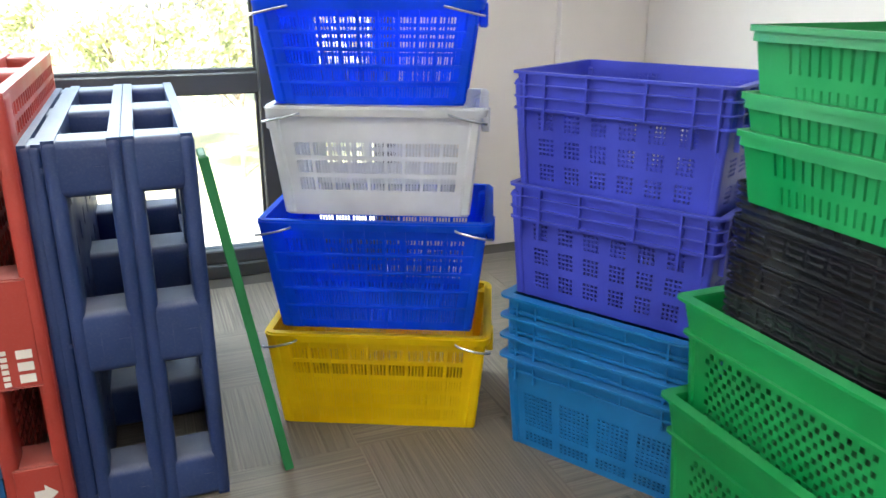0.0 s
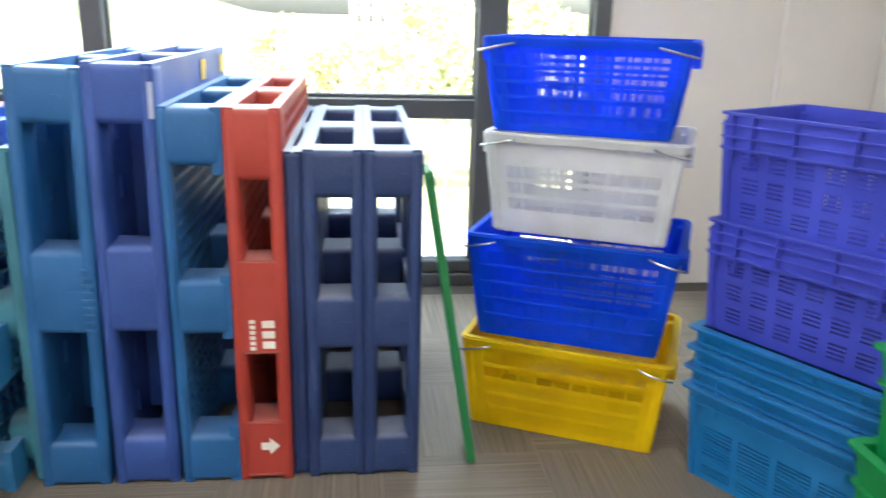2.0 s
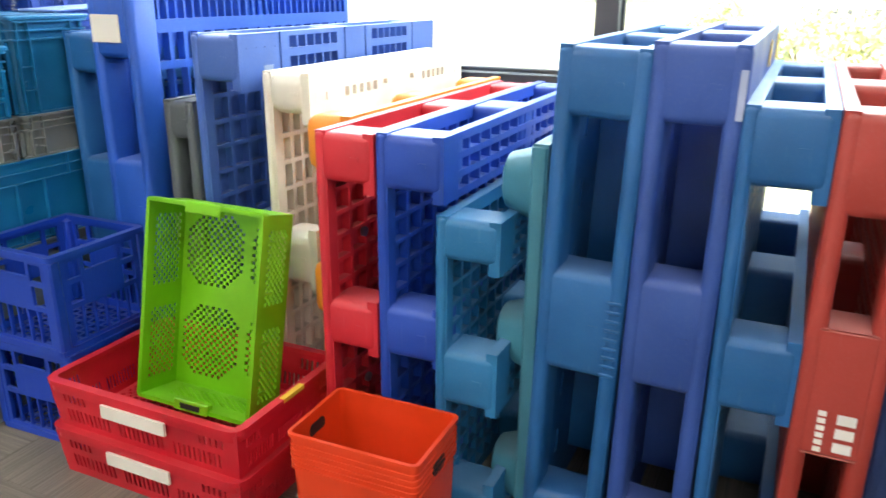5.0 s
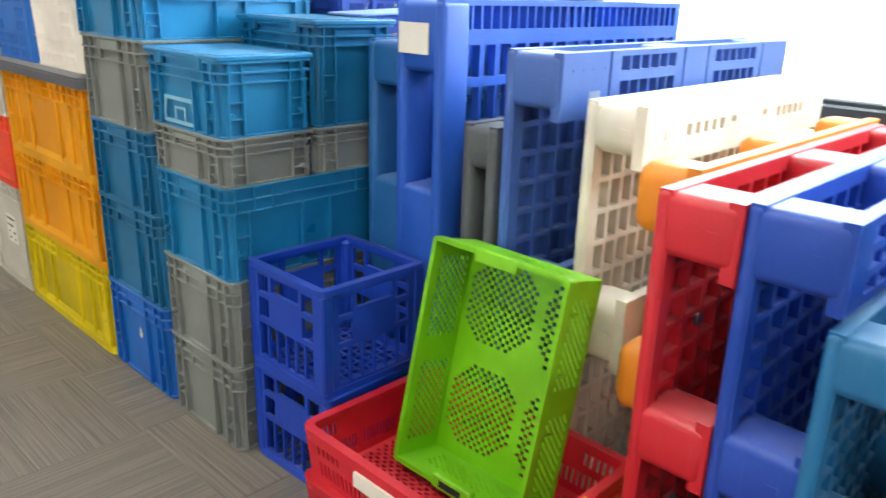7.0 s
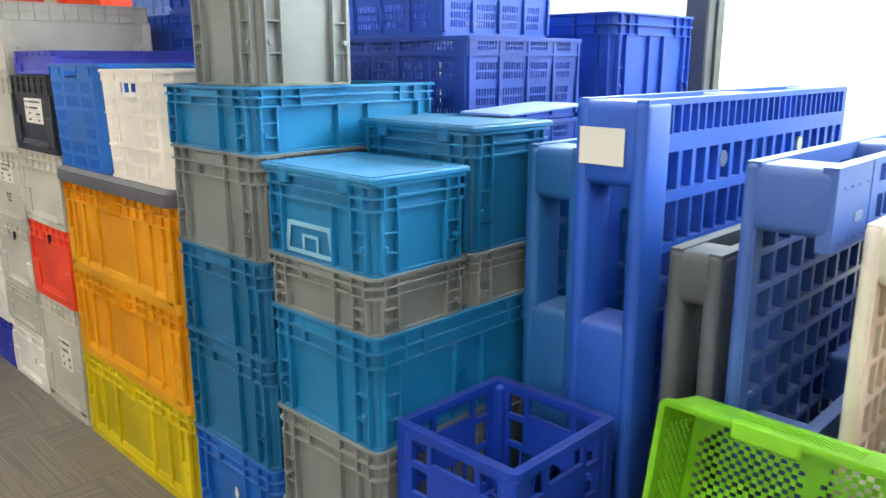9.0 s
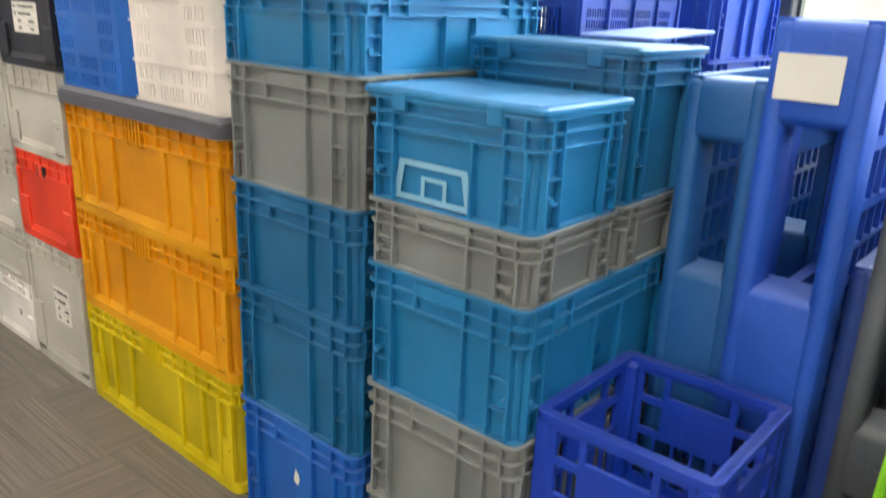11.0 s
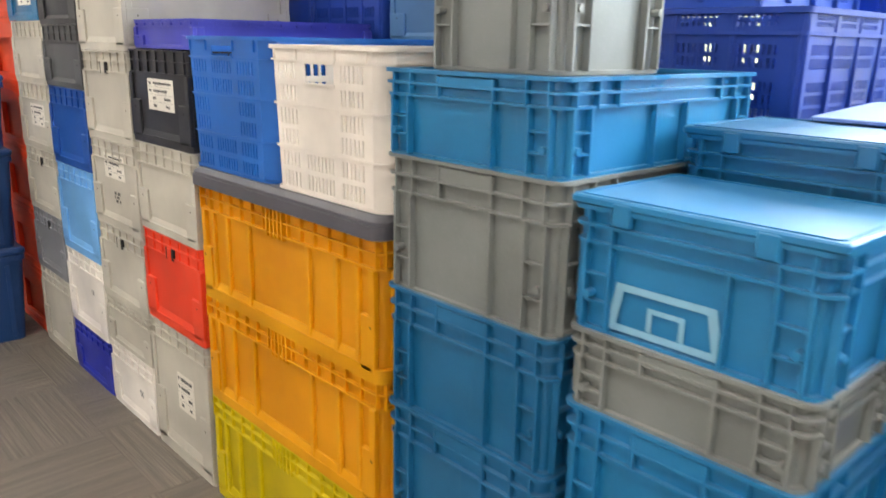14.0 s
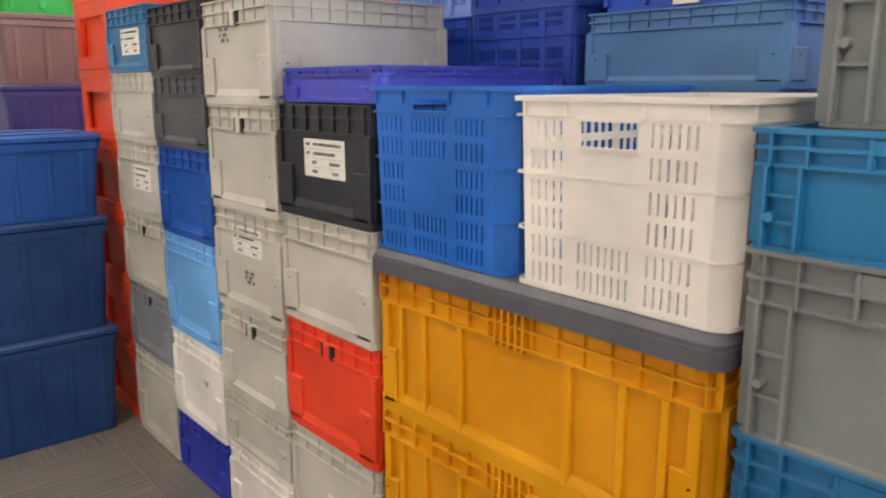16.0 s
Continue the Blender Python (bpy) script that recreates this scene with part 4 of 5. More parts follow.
TOTE = plastic("0c3c74", .45, .05)
TOTEL = plastic("1250a0", .42, .06)
put(tote(.42, .62, .438, TOTE, "dark blue lidded plastic tote on carpet"), -6.325, 1.285, 0)
put(tote(.42, .62, .443, TOTE, "dark blue lidded plastic tote"), -6.33, 1.285, .44)
put(tote(.42, .62, .318, TOTEL, "blue lidded plastic tote on top of a stack"), -6.335, 1.29, .885)

# stack of coloured totes further off
for k, (hx_, z0, z1, lab_) in enumerate((("3a3270", 0, .45, "dark purple lidded plastic tote"), ("3a3270", .452, .9, "dark purple lidded plastic tote"), ("3a3270", .902, 1.385, "dark purple lidded plastic tote"), ("7a5a58", 1.387, 1.70, "mauve brown lidded plastic tote"), ("1f9a3c", 1.702, 2.05, "green lidded plastic tote"))):
    put(tote(.46, .66, z1 - z0, plastic(hx_, .45, .08), lab_), -7.2, 1.78, z0)


# ---- second row behind, by the window ----
def mesh_crate(w, d, h, mat, label, group="crates by the window", vents=True, name="ventilated_crate"):
    """A tall ventilated crate: walls with slot patches between ribs, rim and base bands."""
    ob = thing(name, label, "crate", group)
    pa = []
    for c in range(4):
        u = -.44 + .225 * c
        if c in (0, 3) or vents:
            pa += [(u, u + .18, h * .1, h * .42, 8, 3, .5, .75), (u, u + .18, h * .5, h * .72, 8, 2, .5, .75)]
        pa.append((u + .01, u + .17, h * .84, h * .95, 7, 2, .5, .7))
    pierced(ob, w - .02, d - .02, w, d, h, mat, pa, pa, .004)
    part("rim", MB().ring(w / 2 + .006, d / 2 + .006, .014, h - .012, h, .016).ring(w / 2 + .004, d / 2 + .004, .01, h * .78, h * .78 + .008, .016), mat, ob)
    part("foot_ring", MB().ring(w / 2 - .006, d / 2 - .006, .012, 0, .012, .014), mat, ob)
    for rot, L, q in ((0, w / 2, d / 2), (90, d / 2, w / 2), (180, w / 2, d / 2), (270, d / 2, w / 2)):
        for k in range(5):
            x = -L + .012 + (2 * L - .024) * k / 4
            part("wall_rib", MB().box(x - .006, x + .006, -q - .002, -q + .012, .012, h - .012, c=.002), mat, ob, m=pose(0, 0, 0, 0, 0, rot))
    return ob


DKB = plastic("123c98", .45, .0, .1)
MIDB = plastic("2050b8", .42, .04, .2)
PALEP = plastic("7c98d6", .45, .1, .15)
SLB = plastic("44709c", .5, .0)
# stacks that carry the crates seen over the front rows
for z in (0, .4, .8):
    put(mesh_crate(.6, .56, .398, DKB, "dark navy ventilated plastic crate by the window", vents=False), -3.34, 2.60, z)
put(mesh_crate(.6, .56, .255, DKB, "dark navy ventilated plastic crate by the window"), -3.34, 2.60, 1.2)
put(mesh_crate(.56, .52, .24, MIDB, "blue ventilated plastic crate by the window"), -3.42, 2.58, 1.456)
bright_ = [put(euro_box(.5, .56, .385, MIDB, "blue ribbed plastic box backlit by the window", group="crates by the window"), -3.22, 3.26, .387 * k) for k in range(4)]
for k in range(3):
    put(euro_box(.55, .55, .455, SLB, "slate blue plastic box by the window", group="crates by the window"), -4.12, 2.60, .457 * k)
put(klt_box(.56, .5, .19, SLB, "slate blue plastic container by the window", hole=False, group="crates by the window"), -4.11, 2.58, 1.371)
mc_ = put(mesh_crate(.5, .5, .3, MIDB, "bright blue ventilated plastic crate with a paper label"), -4.1, 2.6, 1.562)
ml_ = part("label", MB().box(-.035, .035, -.2555, -.2535, .005, .05), PAPER, mc_, "small white paper label with dark print")
for q_ in (.018, .034):
    part("print_bar", MB().box(-.022, .022, -.2562, -.255, q_, q_ + .006), INK, ml_)
for k in range(4):
    put(mesh_crate(.4, .56, .398, DKB, "dark blue ventilated plastic crate by the window", vents=k == 3), -4.62, 2.60, .4 * k)
put(mesh_crate(.4, .56, .35, DKB, "dark blue ventilated plastic crate by the window"), -4.62, 2.60, 1.6)
for k in range(4):
    put(klt_box(.42, .56, .395, ULTRA, "vivid blue plastic container by the window", hole=False, group="crates by the window"), -5.04, 2.60, .397 * k)
put(mesh_crate(.4, .5, .35, PALEP, "pale blue ventilated plastic crate by the window"), -5.05, 2.6, 1.586)
shp = tagged(new("plastic_sheet", MB().slab(.09, .17, 0, .008, .012, .002).mesh("plastic_sheet", PALEP)), "pale lilac plastic sheet lying on a teal box", "sheet")
put(shp, -2.875, 2.375, 1.2495, 0, 2.5, 0)


# ---- crates near the green board ----
def bail_basket(w0, d0, w1, d1, h, mat, label, rows=5, open_rows=(2, 3, 4), cols=9, plain=False, bands=True, faint=.42):
    """A tapered laundry-type basket: slotted grid walls, rolled rim, side lugs and wire bails."""
    ob = thing("handle_basket", label, "basket", "stack of handle baskets")
    pw = []
    for r in range(rows):
        v0, v1 = h * (.07 + .8 * r / rows), h * (.07 + .8 * (r + .82) / rows)
        for c in range(cols):
            u = -.42 + .84 * c / cols
            if r in open_rows:
                pw.append((u + .006, u + .84 / cols - .006, v0, v1, 5, 1, .58, .9))
            elif not plain:
                pw.append((u + .006, u + .84 / cols - .006, v0, v1, 6, 1, faint, .9))
    pd = [(-.38 + .76 * c / 5, -.38 + .76 * (c + .9) / 5, h * (.07 + .8 * r / rows), h * (.07 + .8 * (r + .82) / rows), 6, 1, .4, .92) for r in range(rows) for c in range(5)]
    pierced(ob, w0, d0, w1, d1, h, mat, pw, pd, .0035)
    part("rim", MB().ring(w1 / 2 + .014, d1 / 2 + .014, .02, h - .028, h - .006, .035, None, w1 / 2 + .018, d1 / 2 + .018).ring(w1 / 2 + .012, d1 / 2 + .012, .02, h - .006, h, .03), mat, ob)
    for sx in (-1, 1):
        for sy in (-1, 1):
            a, b = (w1 - w0) / 2, (d1 - d0) / 2
            part("corner_post", MB().box(sx * w0 / 2 - .02, sx * w0 / 2 + .012, sy * d0 / 2 - .016, sy * d0 / 2 + .016, 0, h - .02, lambda x, y, z: (x + sx * (a * z / h - .008), y + sy * (b * z / h - .009), z), c=.008), mat, ob)
    for r in range(1, rows if bands and not plain else 1):
        z = h * (.06 + .8 * r / rows)
        q = z / h
        part("band", MB().ring((w0 + (w1 - w0) * q) / 2 + .003, (d0 + (d1 - d0) * q) / 2 + .007, .009, z - .0028, z + .0028, .012), mat, ob)
    for c in range(cols + 1 if not plain else 0):
        u = -.42 + .84 * c / cols
        for s, mp_ in ((0, side(w0 / 2, d0 / 2, w1 / 2, d1 / 2, 0, h, 0, .004)),):
            part("upright", MB().box(u - .005, u + .005, -.005, .002, .01, h - .03, mp_), mat, ob)
    for sx in (-1, 1):
        part("lug", MB().box(sx * (w1 / 2 + .012) - .012, sx * (w1 / 2 + .012) + .012, -.17, -.11, h - .075, h - .01, c=.004), mat, ob)
        x = sx * (w1 / 2 - .06)
        arc = [(x + sx * .105 * (1 - math.cos(a)) * .5 - sx * .03, -d1 / 2 - .022 - .018 * math.sin(a), h - .03 + .012 * math.cos(a)) for a in [math.pi * k / 8 for k in range(9)]]
        part("bail", MB().rod(arc, .0035), STEEL, ob, "bent steel wire bail")
    return ob


BROT = -24.8
BC = Vector((.68, 2.275))
BLUEB = plastic("0464f4", .36, .02, .58)
put(bail_basket(.60, .40, .665, .46, .335, plastic("ffd600", .36, .03, .4), "bright yellow slotted basket with wire bails on carpet", open_rows=(3, 4), bands=False, faint=.18), BC.x, BC.y, 0, BROT)
put(bail_basket(.57, .38, .66, .46, .36, BLUEB, "bright blue slotted basket with wire bails"), BC.x, BC.y, .335, BROT)
put(bail_basket(.53, .36, .60, .42, .325, plastic("e6e6ea", .42, .04, .35), "translucent white slotted basket with wire bails", open_rows=(1, 2, 3), plain=True), BC.x + .01, BC.y, .697, BROT)
put(bail_basket(.52, .36, .60, .43, .285, BLUEB, "bright blue slotted basket with wire bails"), BC.x - .005, BC.y - .005, 1.024, BROT)


def nest_crate(w0, d0, w1, d1, h, mat, label, group, band=.085, patches=None, name="nesting_crate", posts=True, flare=0.0, smooth=False):
    """A tapered nesting crate: pierced walls below a ribbed collar with drop lugs."""
    ob = thing(name, label, "crate", group)
    pw, pd = patches
    pierced(ob, w0, d0, w1 - .03, d1 - .03, h - .004, mat, pw, pd, .004)
    part("rim", MB().ring(w1 / 2 + flare, d1 / 2 + flare, .018 + flare, h - .007, h, .022), mat, ob)
    if not flare and not smooth:
        part("flange", MB().ring(w1 / 2 - .002, d1 / 2 - .002, .012, h - band * .36, h - band * .36 + .004, .02), mat, ob)
        part("flange", MB().ring(w1 / 2 - .003, d1 / 2 - .003, .012, h - band * .68, h - band * .68 + .004, .02), mat, ob)
    part("flange", MB().ring(w1 / 2 - .004, d1 / 2 - .004, .012, h - band, h - band + .006, .02), mat, ob)
    part("collar", MB().ring(w1 / 2 - .014, d1 / 2 - .014, .004, h - band, h - .004, .02, None, w1 / 2 - .012 + flare, d1 / 2 - .012 + flare), mat, ob)
    for rot, L, q in ((0, w1 / 2, d1 / 2), (90, d1 / 2, w1 / 2), (180, w1 / 2, d1 / 2), (270, d1 / 2, w1 / 2)):
        for s in () if smooth else (-1, 1):
            for off in (.04, .1):
                part("lug", MB().box(*sorted((s * (L - off), s * (L - off - .006))), -q + .001, -q + .014, h - band * 1.5, h - .006), mat, ob, m=pose(0, 0, 0, 0, 0, rot))
        if posts:
            for s in (-1, 1):
                part("collar_rib", MB().box(s * L * .26 - .003, s * L * .26 + .003, -q + .001, -q + .014, h - band, h - .006), mat, ob, m=pose(0, 0, 0, 0, 0, rot))
    for sx in (-1, 1):
        for sy in (-1, 1):
            a, b = (w1 - .03 - w0) / 2, (d1 - .03 - d0) / 2
            part("corner_post", MB().box(sx * w0 / 2 - .014, sx * w0 / 2 + .008, sy * d0 / 2 - .014, sy * d0 / 2 + .008 if sy > 0 else sy * d0 / 2 + .014, 0, h - .02, lambda x, y, z: (x + sx * (a * z / h - .006), y + sy * (b * z / h - .004), z), c=.006), mat, ob)
    return ob


def dotted(h, n, r, top=.72, nc=4, nr=4):
    pts = []
    for i in range(n):
        for j in range(r):
            u = -.42 + .84 * (i + .1) / n
            pts.append((u, u + .84 * .62 / n, h * (.08 + (top - .08) * (j + .06) / r), h * (.08 + (top - .08) * (j + .78) / r), nc, nr, .58, .58))
    return pts


VIOLET = plastic("3c46be", .40, .05, .15)
PC, PR = Vector((1.25, 1.715)), -59.0
FINE4 = [(-.43 + .22 * c, -.43 + .22 * c + .18, v0, v1, 7, n, .66, .62) for c in range(4) for v0, v1, n in ((.02, .055, 3), (.075, .19, 9))]
FINE3 = [(-.42 + .3 * c, -.42 + .3 * c + .24, v0, v1, 7, n, .66, .62) for c in range(3) for v0, v1, n in ((.02, .055, 3), (.075, .19, 9))]
vp = [(VIOLET, .50, .33), (VIOLET, .812, .32)]
for k, z in enumerate((0, .0635, .127, .19)):
    put(nest_crate(.53, .35, .60, .42, .308, plastic("0a6eb0", .42, .03), "cerulean blue nested plastic crate", "nested blue crates", .052, (FINE4, FINE3), flare=.014), PC.x, PC.y, z, PR)
for mat_, z, h in vp:
    put(nest_crate(.53, .36, .60, .43, h, mat_, "violet-blue perforated plastic crate", "violet crates", .1, (dotted(h, 6, 3) + [(-.36, -.24, h * .8, h * .92, 5, 3, .6, .6), (.1, .22, h * .8, h * .92, 5, 3, .6, .6)], dotted(h, 4, 3))), PC.x, PC.y, z, PR)

# green and black stack; long sides face the walk
GREEN = plastic("047c3e", .38, .03, .06)
GREEN2 = plastic("088642", .40, .04, .05)
put(nest_crate(.55, .36, .61, .44, .42, GREEN2, "deep green perforated plastic crate on carpet", "green crates", .1, ([(-.38, .38, .05, .29, 32, 12, .84, .8, True)], [(-.34, .34, .05, .29, 20, 12, .84, .8, True)]), posts=False, smooth=True, flare=.012), 1.312, 1.03, 0, 91)
put(nest_crate(.55, .36, .60, .44, .32, GREEN2, "deep green perforated plastic crate", "green crates", .09, ([(-.4, .4, .035, .21, 32, 10, .84, .8, True)], [(-.34, .34, .035, .21, 20, 10, .84, .8, True)]), posts=False, smooth=True, flare=.012), 1.325, 1.03, .352, 91)
BLK = plastic("101216", .22, .02)
for k in range(4):
    bc_ = thing("nested_tray", "glossy black nested plastic tray", "tray", "nested black trays")
    part("tray", MB().tub(.28, .2, .29, .21, 0, .105, .004, .03, .005), BLK, bc_)
    part("rim", MB().ring(.294, .214, .012, .1, .105, .03), BLK, bc_)
    for z_ in (.032, .0525, .071, .0875):
        part("bead", MB().ring(.2925, .2125, .007, z_, z_ + .0026, .03), BLK, bc_)
    for q in range(7):
        part("lug", MB().box(-.2925, -.281, -.15 + .05 * q - .004, -.15 + .05 * q + .004, .06, .1), BLK, bc_)
    put(bc_, 1.43, 1.04, .615 + .079 * k, 1)


def slot_tray(h, label):
    ob = thing("slotted_crate", label, "crate", "green slotted crates")
    w0, d0, w1, d1 = .54, .39, .58, .43
    pw = [(-.4, .4, h * .12, h * .42, 14, 1, .15, .85), (-.3, .3, h * .48, h * .85, 12, 1, .15, .85)]
    pd = [(-.3, .4, h * .1, h * .36, 15, 1, .17, .9), (-.34, .26, h * .46, h * .84, 11, 1, .17, .9)]
    pierced(ob, w0, d0, w1, d1, h, GREEN, pw, pd, .004)
    part("rim", MB().ring(w1 / 2 + .012, d1 / 2 + .012, .018, h - .012, h, .016).ring(w1 / 2 + .006, d1 / 2 + .006, .006, h - .03, h - .01, .014), GREEN, ob)
    return ob


for z, h in ((.93, .145), (1.0, .148), (1.112, .162)):
    put(slot_tray(h, "bright green slotted plastic crate"), 1.39, .985, z, 1)


# stack of mixed crates at the end of the row
def flare_crate(w0, d0, w1, d1, h, mat, label, slots=True):
    pw = [(-.36 + .25 * c, -.36 + .25 * c + .19, h * .08, h * .6, 4, 4, .34, .72) for c in range(3)] if slots else []
    ob = nest_crate(w0, d0, w1, d1, h, mat, label, "mixed crates", .075, (pw, pw), name="flared_crate", posts=False, flare=.026, smooth=True)
    for rot, L, q in ((0, w1 / 2, d1 / 2), (90, d1 / 2, w1 / 2), (180, w1 / 2, d1 / 2), (270, d1 / 2, w1 / 2)):
        for u in (-.9, -.62, -.3, .3, .62, .9):
            part("collar_rib", MB().box(u * L - .003, u * L + .003, -.006, .012, h - .075, h - .008, lambda x, y, z: (x, y - q + .012 - .024 * (z - h + .075) / .075, z)), mat, ob, m=pose(0, 0, 0, 0, 0, rot))
        part("collar_line", MB().box(-L * .9, L * .9, -.004, .008, h - .04, h - .036, lambda x, y, z: (x, y - q + .012 - .024 * (z - h + .075) / .075, z)), mat, ob, m=pose(0, 0, 0, 0, 0, rot))
    return ob


for z, h, hx_, lab_ in ((0, .26, "e8e4de", "white flared plastic crate on carpet"), (.25, .26, "e8e4de", "white flared plastic crate"), (.468, .235, "d8202c", "red flared plastic crate"), (.663, .218, "16b048", "bright green flared plastic crate"), (.858, .212, "1440c8", "blue flared plastic crate"), (1.045, .2, "ece8e0", "white flared plastic crate"), (1.225, .2, "ece8e0", "white flared plastic crate")):
    put(flare_crate(.5, .34, .565, .395, h, plastic(hx_, .38, .04, .12), lab_, z < 1), 1.282 if z < 1 else 1.30 if z < 1.2 else 1.335, .414, z, 90)

# ---- crates in front of the pallets ----
BOTTLE = plastic("0c3cac", .40, .06)


def bottle_crate(w, d, h, label):
    ob = thing("bottle_crate", label, "crate", "blue open crates")
    pa = [(-.38, -.22, h * .72, h * .91, 1, 1, .9, .9), (-.2, .2, h * .76, h * .92, 1, 1, .94, .9), (.22, .38, h * .72, h * .91, 1, 1, .9, .9),
          (-.38, -.22, h * .47, h * .69, 1, 1, .9, .9), (.22, .38, h * .47, h * .69, 1, 1, .9, .9),
          (-.38, .38, h * .09, h * .44, 6, 1, .86, .95)]
    pierced(ob, w, d, w, d, h, BOTTLE, pa, pa, .01, 0, [(-w / 2 + .02, w / 2 - .02, .02, d - .02, 10, 10, .7, .7)])
    part("rim", MB().ring(w / 2 + .006, d / 2 + .006, .022, h - .016, h, .02), BOTTLE, ob)
    part("base_band", MB().ring(w / 2 + .004, d / 2 + .004, .012, 0, .02, .02), BOTTLE, ob)
    for sx in (-1, 1):
        for sy in (-1, 1):
            part("corner_post", MB().box(sx * (w / 2 - .014) - .018, sx * (w / 2 - .014) + .018, sy * (d / 2 - .014) - .018, sy * (d / 2 - .014) + .018, .01, h - .012, c=.007), BOTTLE, ob)
    return ob


bcA = put(bottle_crate(.335, .345, .305, "royal blue open bottle crate on carpet"), -2.50, 1.875, 0, 2)
tagged(copy_thing(bcA, pose(-2.503, 1.873, .304, 0, 0, 0)), "royal blue open bottle crate stacked on another")

CRIM = plastic("c81028", .36, .04)


def red_crate(w, d, h, label):
    ob = thing("red_crate", label, "crate", "red shallow crates")
    pa = [(-.44 + .3 * c, -.44 + .3 * c + .26, h * .15, h * .45, 10, 1, .45, .9) for c in range(3)] + [(-.44, -.3, h * .55, h * .8, 5, 1, .45, .9), (.3, .44, h * .55, h * .8, 5, 1, .45, .9)]
    pierced(ob, w - .04, d - .04, w - .012, d - .012, h, CRIM, pa, pa, .004, 0, [(-w / 2 + .04, w / 2 - .04, .03, d - .07, 44, 28, 1, .7, True)])
    part("rim", MB().ring(w / 2 + .004, d / 2 + .004, .024, h - .014, h, .04).ring(w / 2 - .002, d / 2 - .002, .008, h - .035, h - .012, .038), CRIM, ob)
    part("label", MB().box(-.12, .1, -d / 2 - .006, -d / 2 + .002, h * .56, h * .8), PAPER, ob, "blank white paper label")
    return ob


rcA = put(red_crate(.665, .47, .155, "crimson shallow perforated crate on carpet"), -1.965, 1.83, 0, 0)
rcB = tagged(copy_thing(rcA, pose(-1.96, 1.83, .147)), "crimson shallow perforated crate stacked on another")
part("sticker", MB().box(.322, .338, -.05, .04, .1445, .1565), YELLOWMARK, rcB, "small yellow sticker")

LIME = plastic("86d018", .36, .03, .2)


def lime_tray(label):
    ob = thing("lime_tray", label, "crate", "lime trays")
    w, d, h = .40, .592, .153
    per = [(-.43, -.06, .022, .122, 20, 10, 1.0, .86, True), (.06, .43, .022, .122, 20, 10, 1.0, .86, True)]
    perS = [(-.36, .36, .03, .1, 24, 8, 1.0, .75, True)]
    fl = [(x0, x1, y0, y1, n, 20, 1.06, .9, True, 1.5) for x0, x1, n in ((-.17, .035, 18), (.065, .18, 10)) for y0, y1 in ((.04, .26), (.32, .54))]
    pierced(ob, w - .02, d - .02, w - .012, d - .012, h, LIME, perS, per, .004, 0, fl)
    part("rim", MB().ring(w / 2, d / 2, .012, h - .02, h, .012).ring(w / 2 - .002, d / 2 - .002, .006, h - .034, h - .018, .012), LIME, ob)
    for s_ in (-1, 1):
        part("grip", MB().box(-.06, .06, *sorted((s_ * (d / 2 + .004), s_ * (d / 2 - .03))), h - .022, h + .006, c=.004), LIME, ob)
    # Dark strip painted as the shade in the grip slot.
    part("grip_slot", MB().box(-.035, .035, -d / 2 + .004, -d / 2 + .02, h + .0055, h + .0065), DARKHOLE, ob)
    for k in range(4):
        part("wall_rib", MB().box(w / 2 - .009, w / 2 - .002, -d * .36 + d * .24 * k - .003, -d * .36 + d * .24 * k + .003, h * .55, h - .02), LIME, ob)
    return ob


lt = lime_tray("bright lime green perforated tray leaning in a crate")
lt.matrix_basis = pose(-1.957, 1.9955, .439, 77.9, .8, 1.3)

# orange bin
BIN = plastic("f04418", .38, .03, .1)
ob_ = thing("orange_bin", "plain orange plastic bin with ribbed band on carpet", "bin")
part("body", MB().tub(.16, .112, .172, .121, 0, .316, .004, .02, .005), BIN, ob_)
part("rim", MB().ring(.176, .125, .01, .309, .318, .02), BIN, ob_)
for k in range(5):
    part("rib", MB().ring(.1735, .1225, .005, .221 + .016 * k, .227 + .016 * k, .02), BIN, ob_)
# Dark plugs stand for the shade in the bin's two grip holes.
part("grip_hole", MB().slab(.035, .018, 0, .012, .017, .001, lambda x, y, z: (-.168 + z * .2, x, .268 + y)), DARKHOLE, ob_)
part("grip_hole", MB().slab(.035, .018, 0, .012, .017, .001, lambda x, y, z: (.1735 - z * .2, x, .25 + y)), DARKHOLE, ob_)
put(ob_, -1.338, 1.758, 0, 1)


# ---- outside ----
ground = structure("ground", MB().add([(-2500, 4.2, -5), (2500, 4.2, -5), (2500, 4000, -5), (-2500, 4000, -5)], [(0, 1, 2, 3)]), GRASS, "pale dry grassland below the window", "ground")
structure("road", MB().box(-400, 400, 14, 24, -5.05, -4.97), PAVE, "pale concrete road", "road")
hl = MB()
rs = random.Random(5)
nx = 60
hv = [(-900 + 1800 * i / nx, 420 + 60 * math.sin(i * .7), -5 + (18 + 14 * math.sin(i * .31 + 1) + 8 * math.sin(i * .83)) * j) for j in (0, 1) for i in range(nx + 1)]
hl.add(hv, [(i, i + 1, nx + 2 + i, nx + 1 + i) for i in range(nx)])
structure("backdrop", hl, HILL, "distant pale wooded hills", "hills")


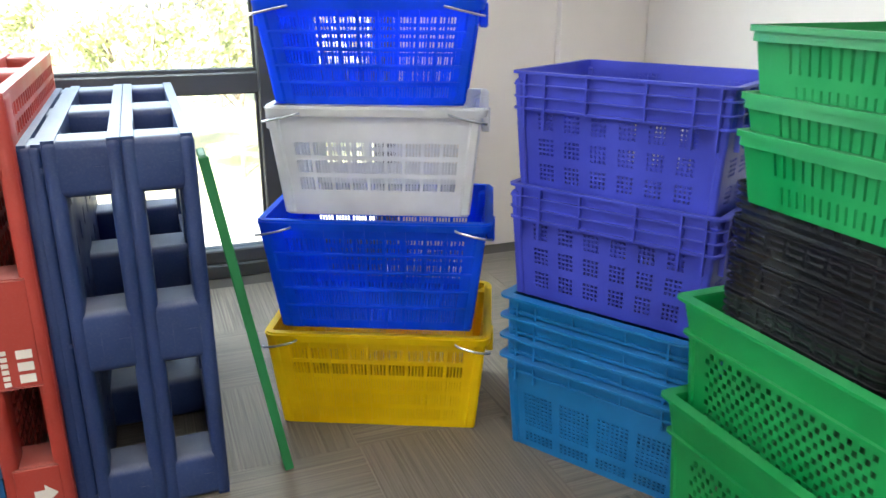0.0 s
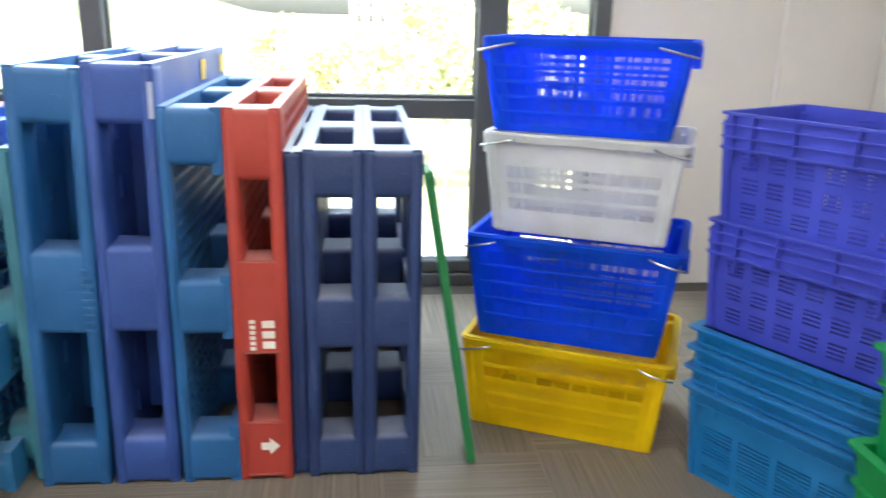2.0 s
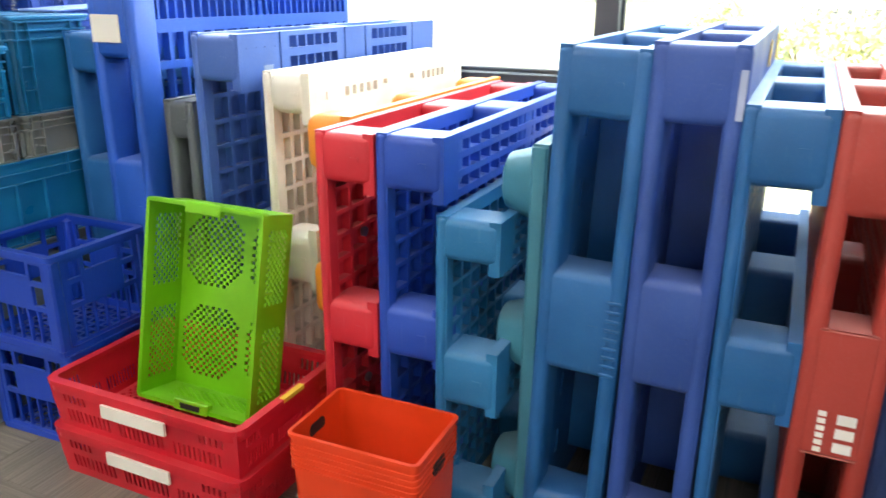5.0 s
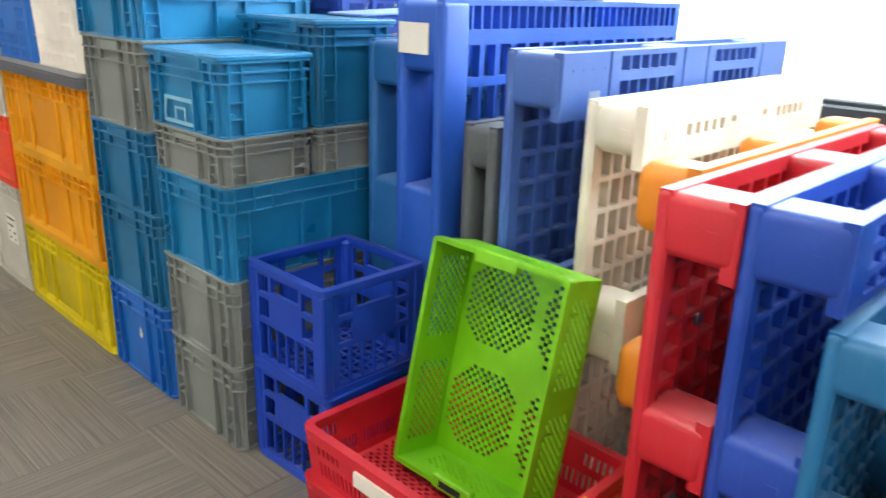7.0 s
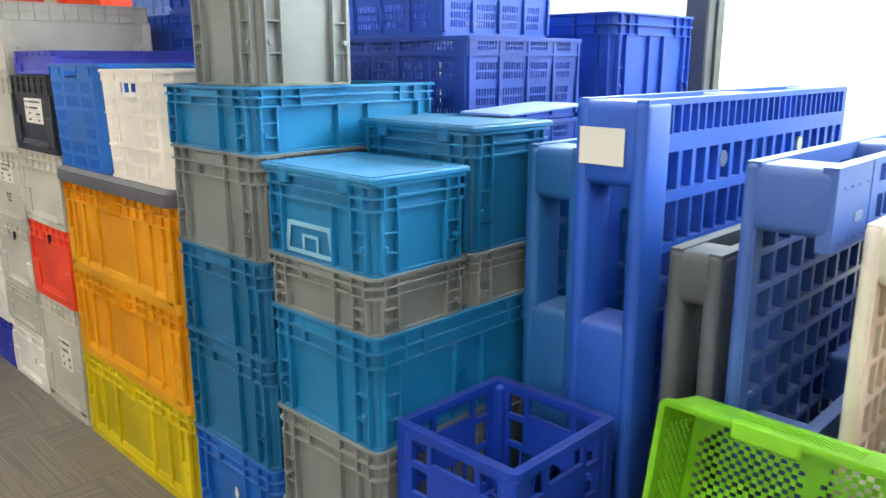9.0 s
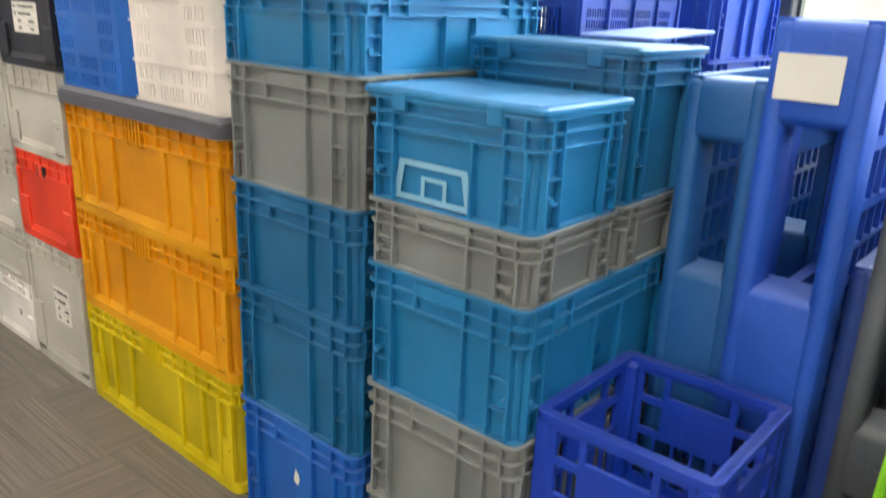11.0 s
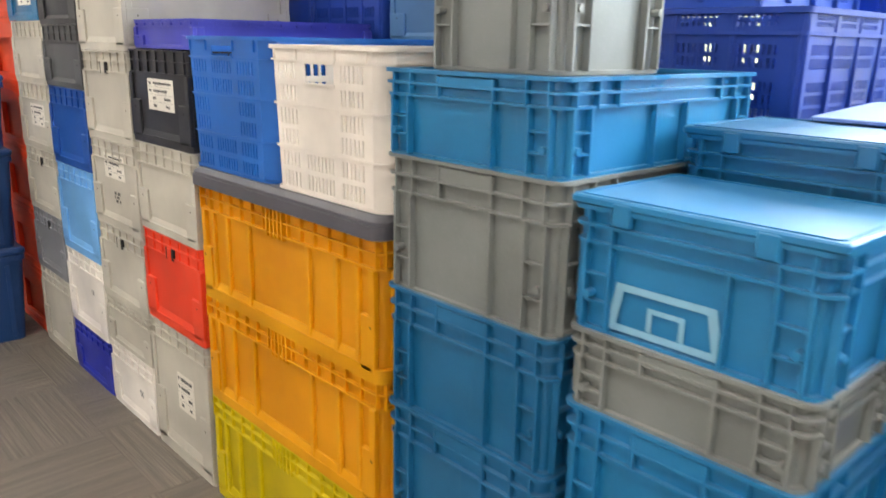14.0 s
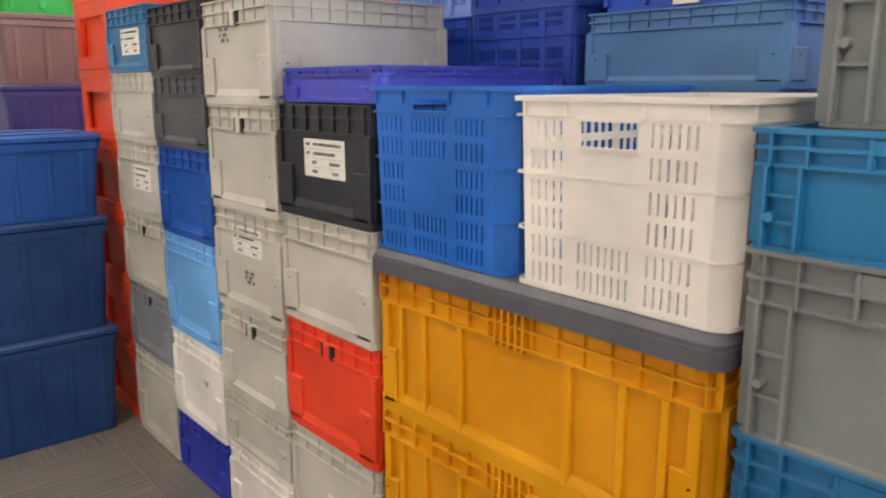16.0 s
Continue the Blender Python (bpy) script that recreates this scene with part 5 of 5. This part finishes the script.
def tree(x, y, h, seed):
    r = random.Random(seed)
    ob = thing("tree", "broadleaf tree with yellow-green sunlit leaves", "tree", "trees outside")
    tr = MB().rod([(0, 0, -.2), (.05, .02, h * .25), (r.uniform(-.2, .2), r.uniform(-.2, .2), h * .5), (r.uniform(-.3, .3), r.uniform(-.3, .3), h * .85)], h * .014, 7)
    cents = []
    for k in range(9):
        a, z = r.uniform(0, 6.28), h * r.uniform(.35, .85)
        e = (math.cos(a) * h * r.uniform(.15, .3), math.sin(a) * h * r.uniform(.15, .3), z + h * .12)
        tr.rod([(0, 0, z * .8), (e[0] * .5, e[1] * .5, z), e], h * .005, 5)
        cents.append((e, h * r.uniform(.1, .17)))
    cents.append(((0, 0, h * .92), h * .14))
    part("trunk", tr, BARK, ob)
    cr = MB()
    for c, rad in cents:
        for k in range(170):
            d = Vector((r.gauss(0, 1), r.gauss(0, 1), r.gauss(0, .8))).normalized() * rad * r.uniform(.35, 1.1)
            p = Vector(c) + d
            u = Vector((r.gauss(0, 1), r.gauss(0, 1), r.gauss(0, 1))).normalized()
            w = u.orthogonal().normalized()
            s = h * r.uniform(.016, .034)
            q = u.cross(w)
            cr.add([p - w * s, p + q * s * .6, p + w * s, p - q * s * .6], [(0, 1, 2, 3)])
    part("crown", cr, leafm, ob)
    return put(ob, x, y, -5, r.uniform(0, 360))


for k, (x, y, h) in enumerate(((3, 27, 6.0), (6.5, 29, 6.6), (.5, 31, 5.4), (10, 33, 6.4), (4, 44, 7.5), (14, 26, 6.0), (-1, 36, 5.2), (8, 38, 7.0), (19, 36, 7.0), (12, 52, 8.2), (26, 48, 8.0), (-5, 46, 5.6))):
    tree(x, y, h, 20 + k)

fb = thing("office_building", "distant pale multi-storey building with dark windows", "building")
part("wall", MB().box(-14, 14, -5, 5, 0, 14), RENDERED, fb)
part("roof", MB().box(-14.4, 14.4, -5.4, 5.4, 14, 14.6), RENDERED, fb)
for i in range(10):
    for j in range(4):
        part("window", MB().box(-12.6 + 2.7 * i, -11.2 + 2.7 * i, -5.05, -4.9, 1.4 + 3.2 * j, 3.0 + 3.2 * j), FRAME, fb)
put(fb, 12, 190, -5)

# ---- carpet tiles ----
TS = .5
tile = MB().box(-TS / 2 + .0003, TS / 2 - .0003, -TS / 2 + .0003, TS / 2 - .0003, -.006, 0, c=.0008).mesh("carpet_tile", CARPET)
rest = MB()
for i in range(int((X1 - X0) / TS) + 1):
    for j in range(int((Y1 - Y0) / TS) + 1):
        x, y = X0 + TS * (i + .5), Y0 + TS * (j + .5)
        if x > X1 or y > Y1:
            continue
        if y > -1.6 and x > -8.5:
            part("carpet_tile", tile, CARPET, floor, m=pose(x, y, 0, 0, 0, 90 * ((i + j) % 2)))
        else:
            rest.box(x - TS / 2 + .0008, x + TS / 2 - .0008, y - TS / 2 + .0008, y + TS / 2 - .0008, -.006, 0)
tagged(part("carpet_tiles", rest, CARPET, floor), kind="stuff")
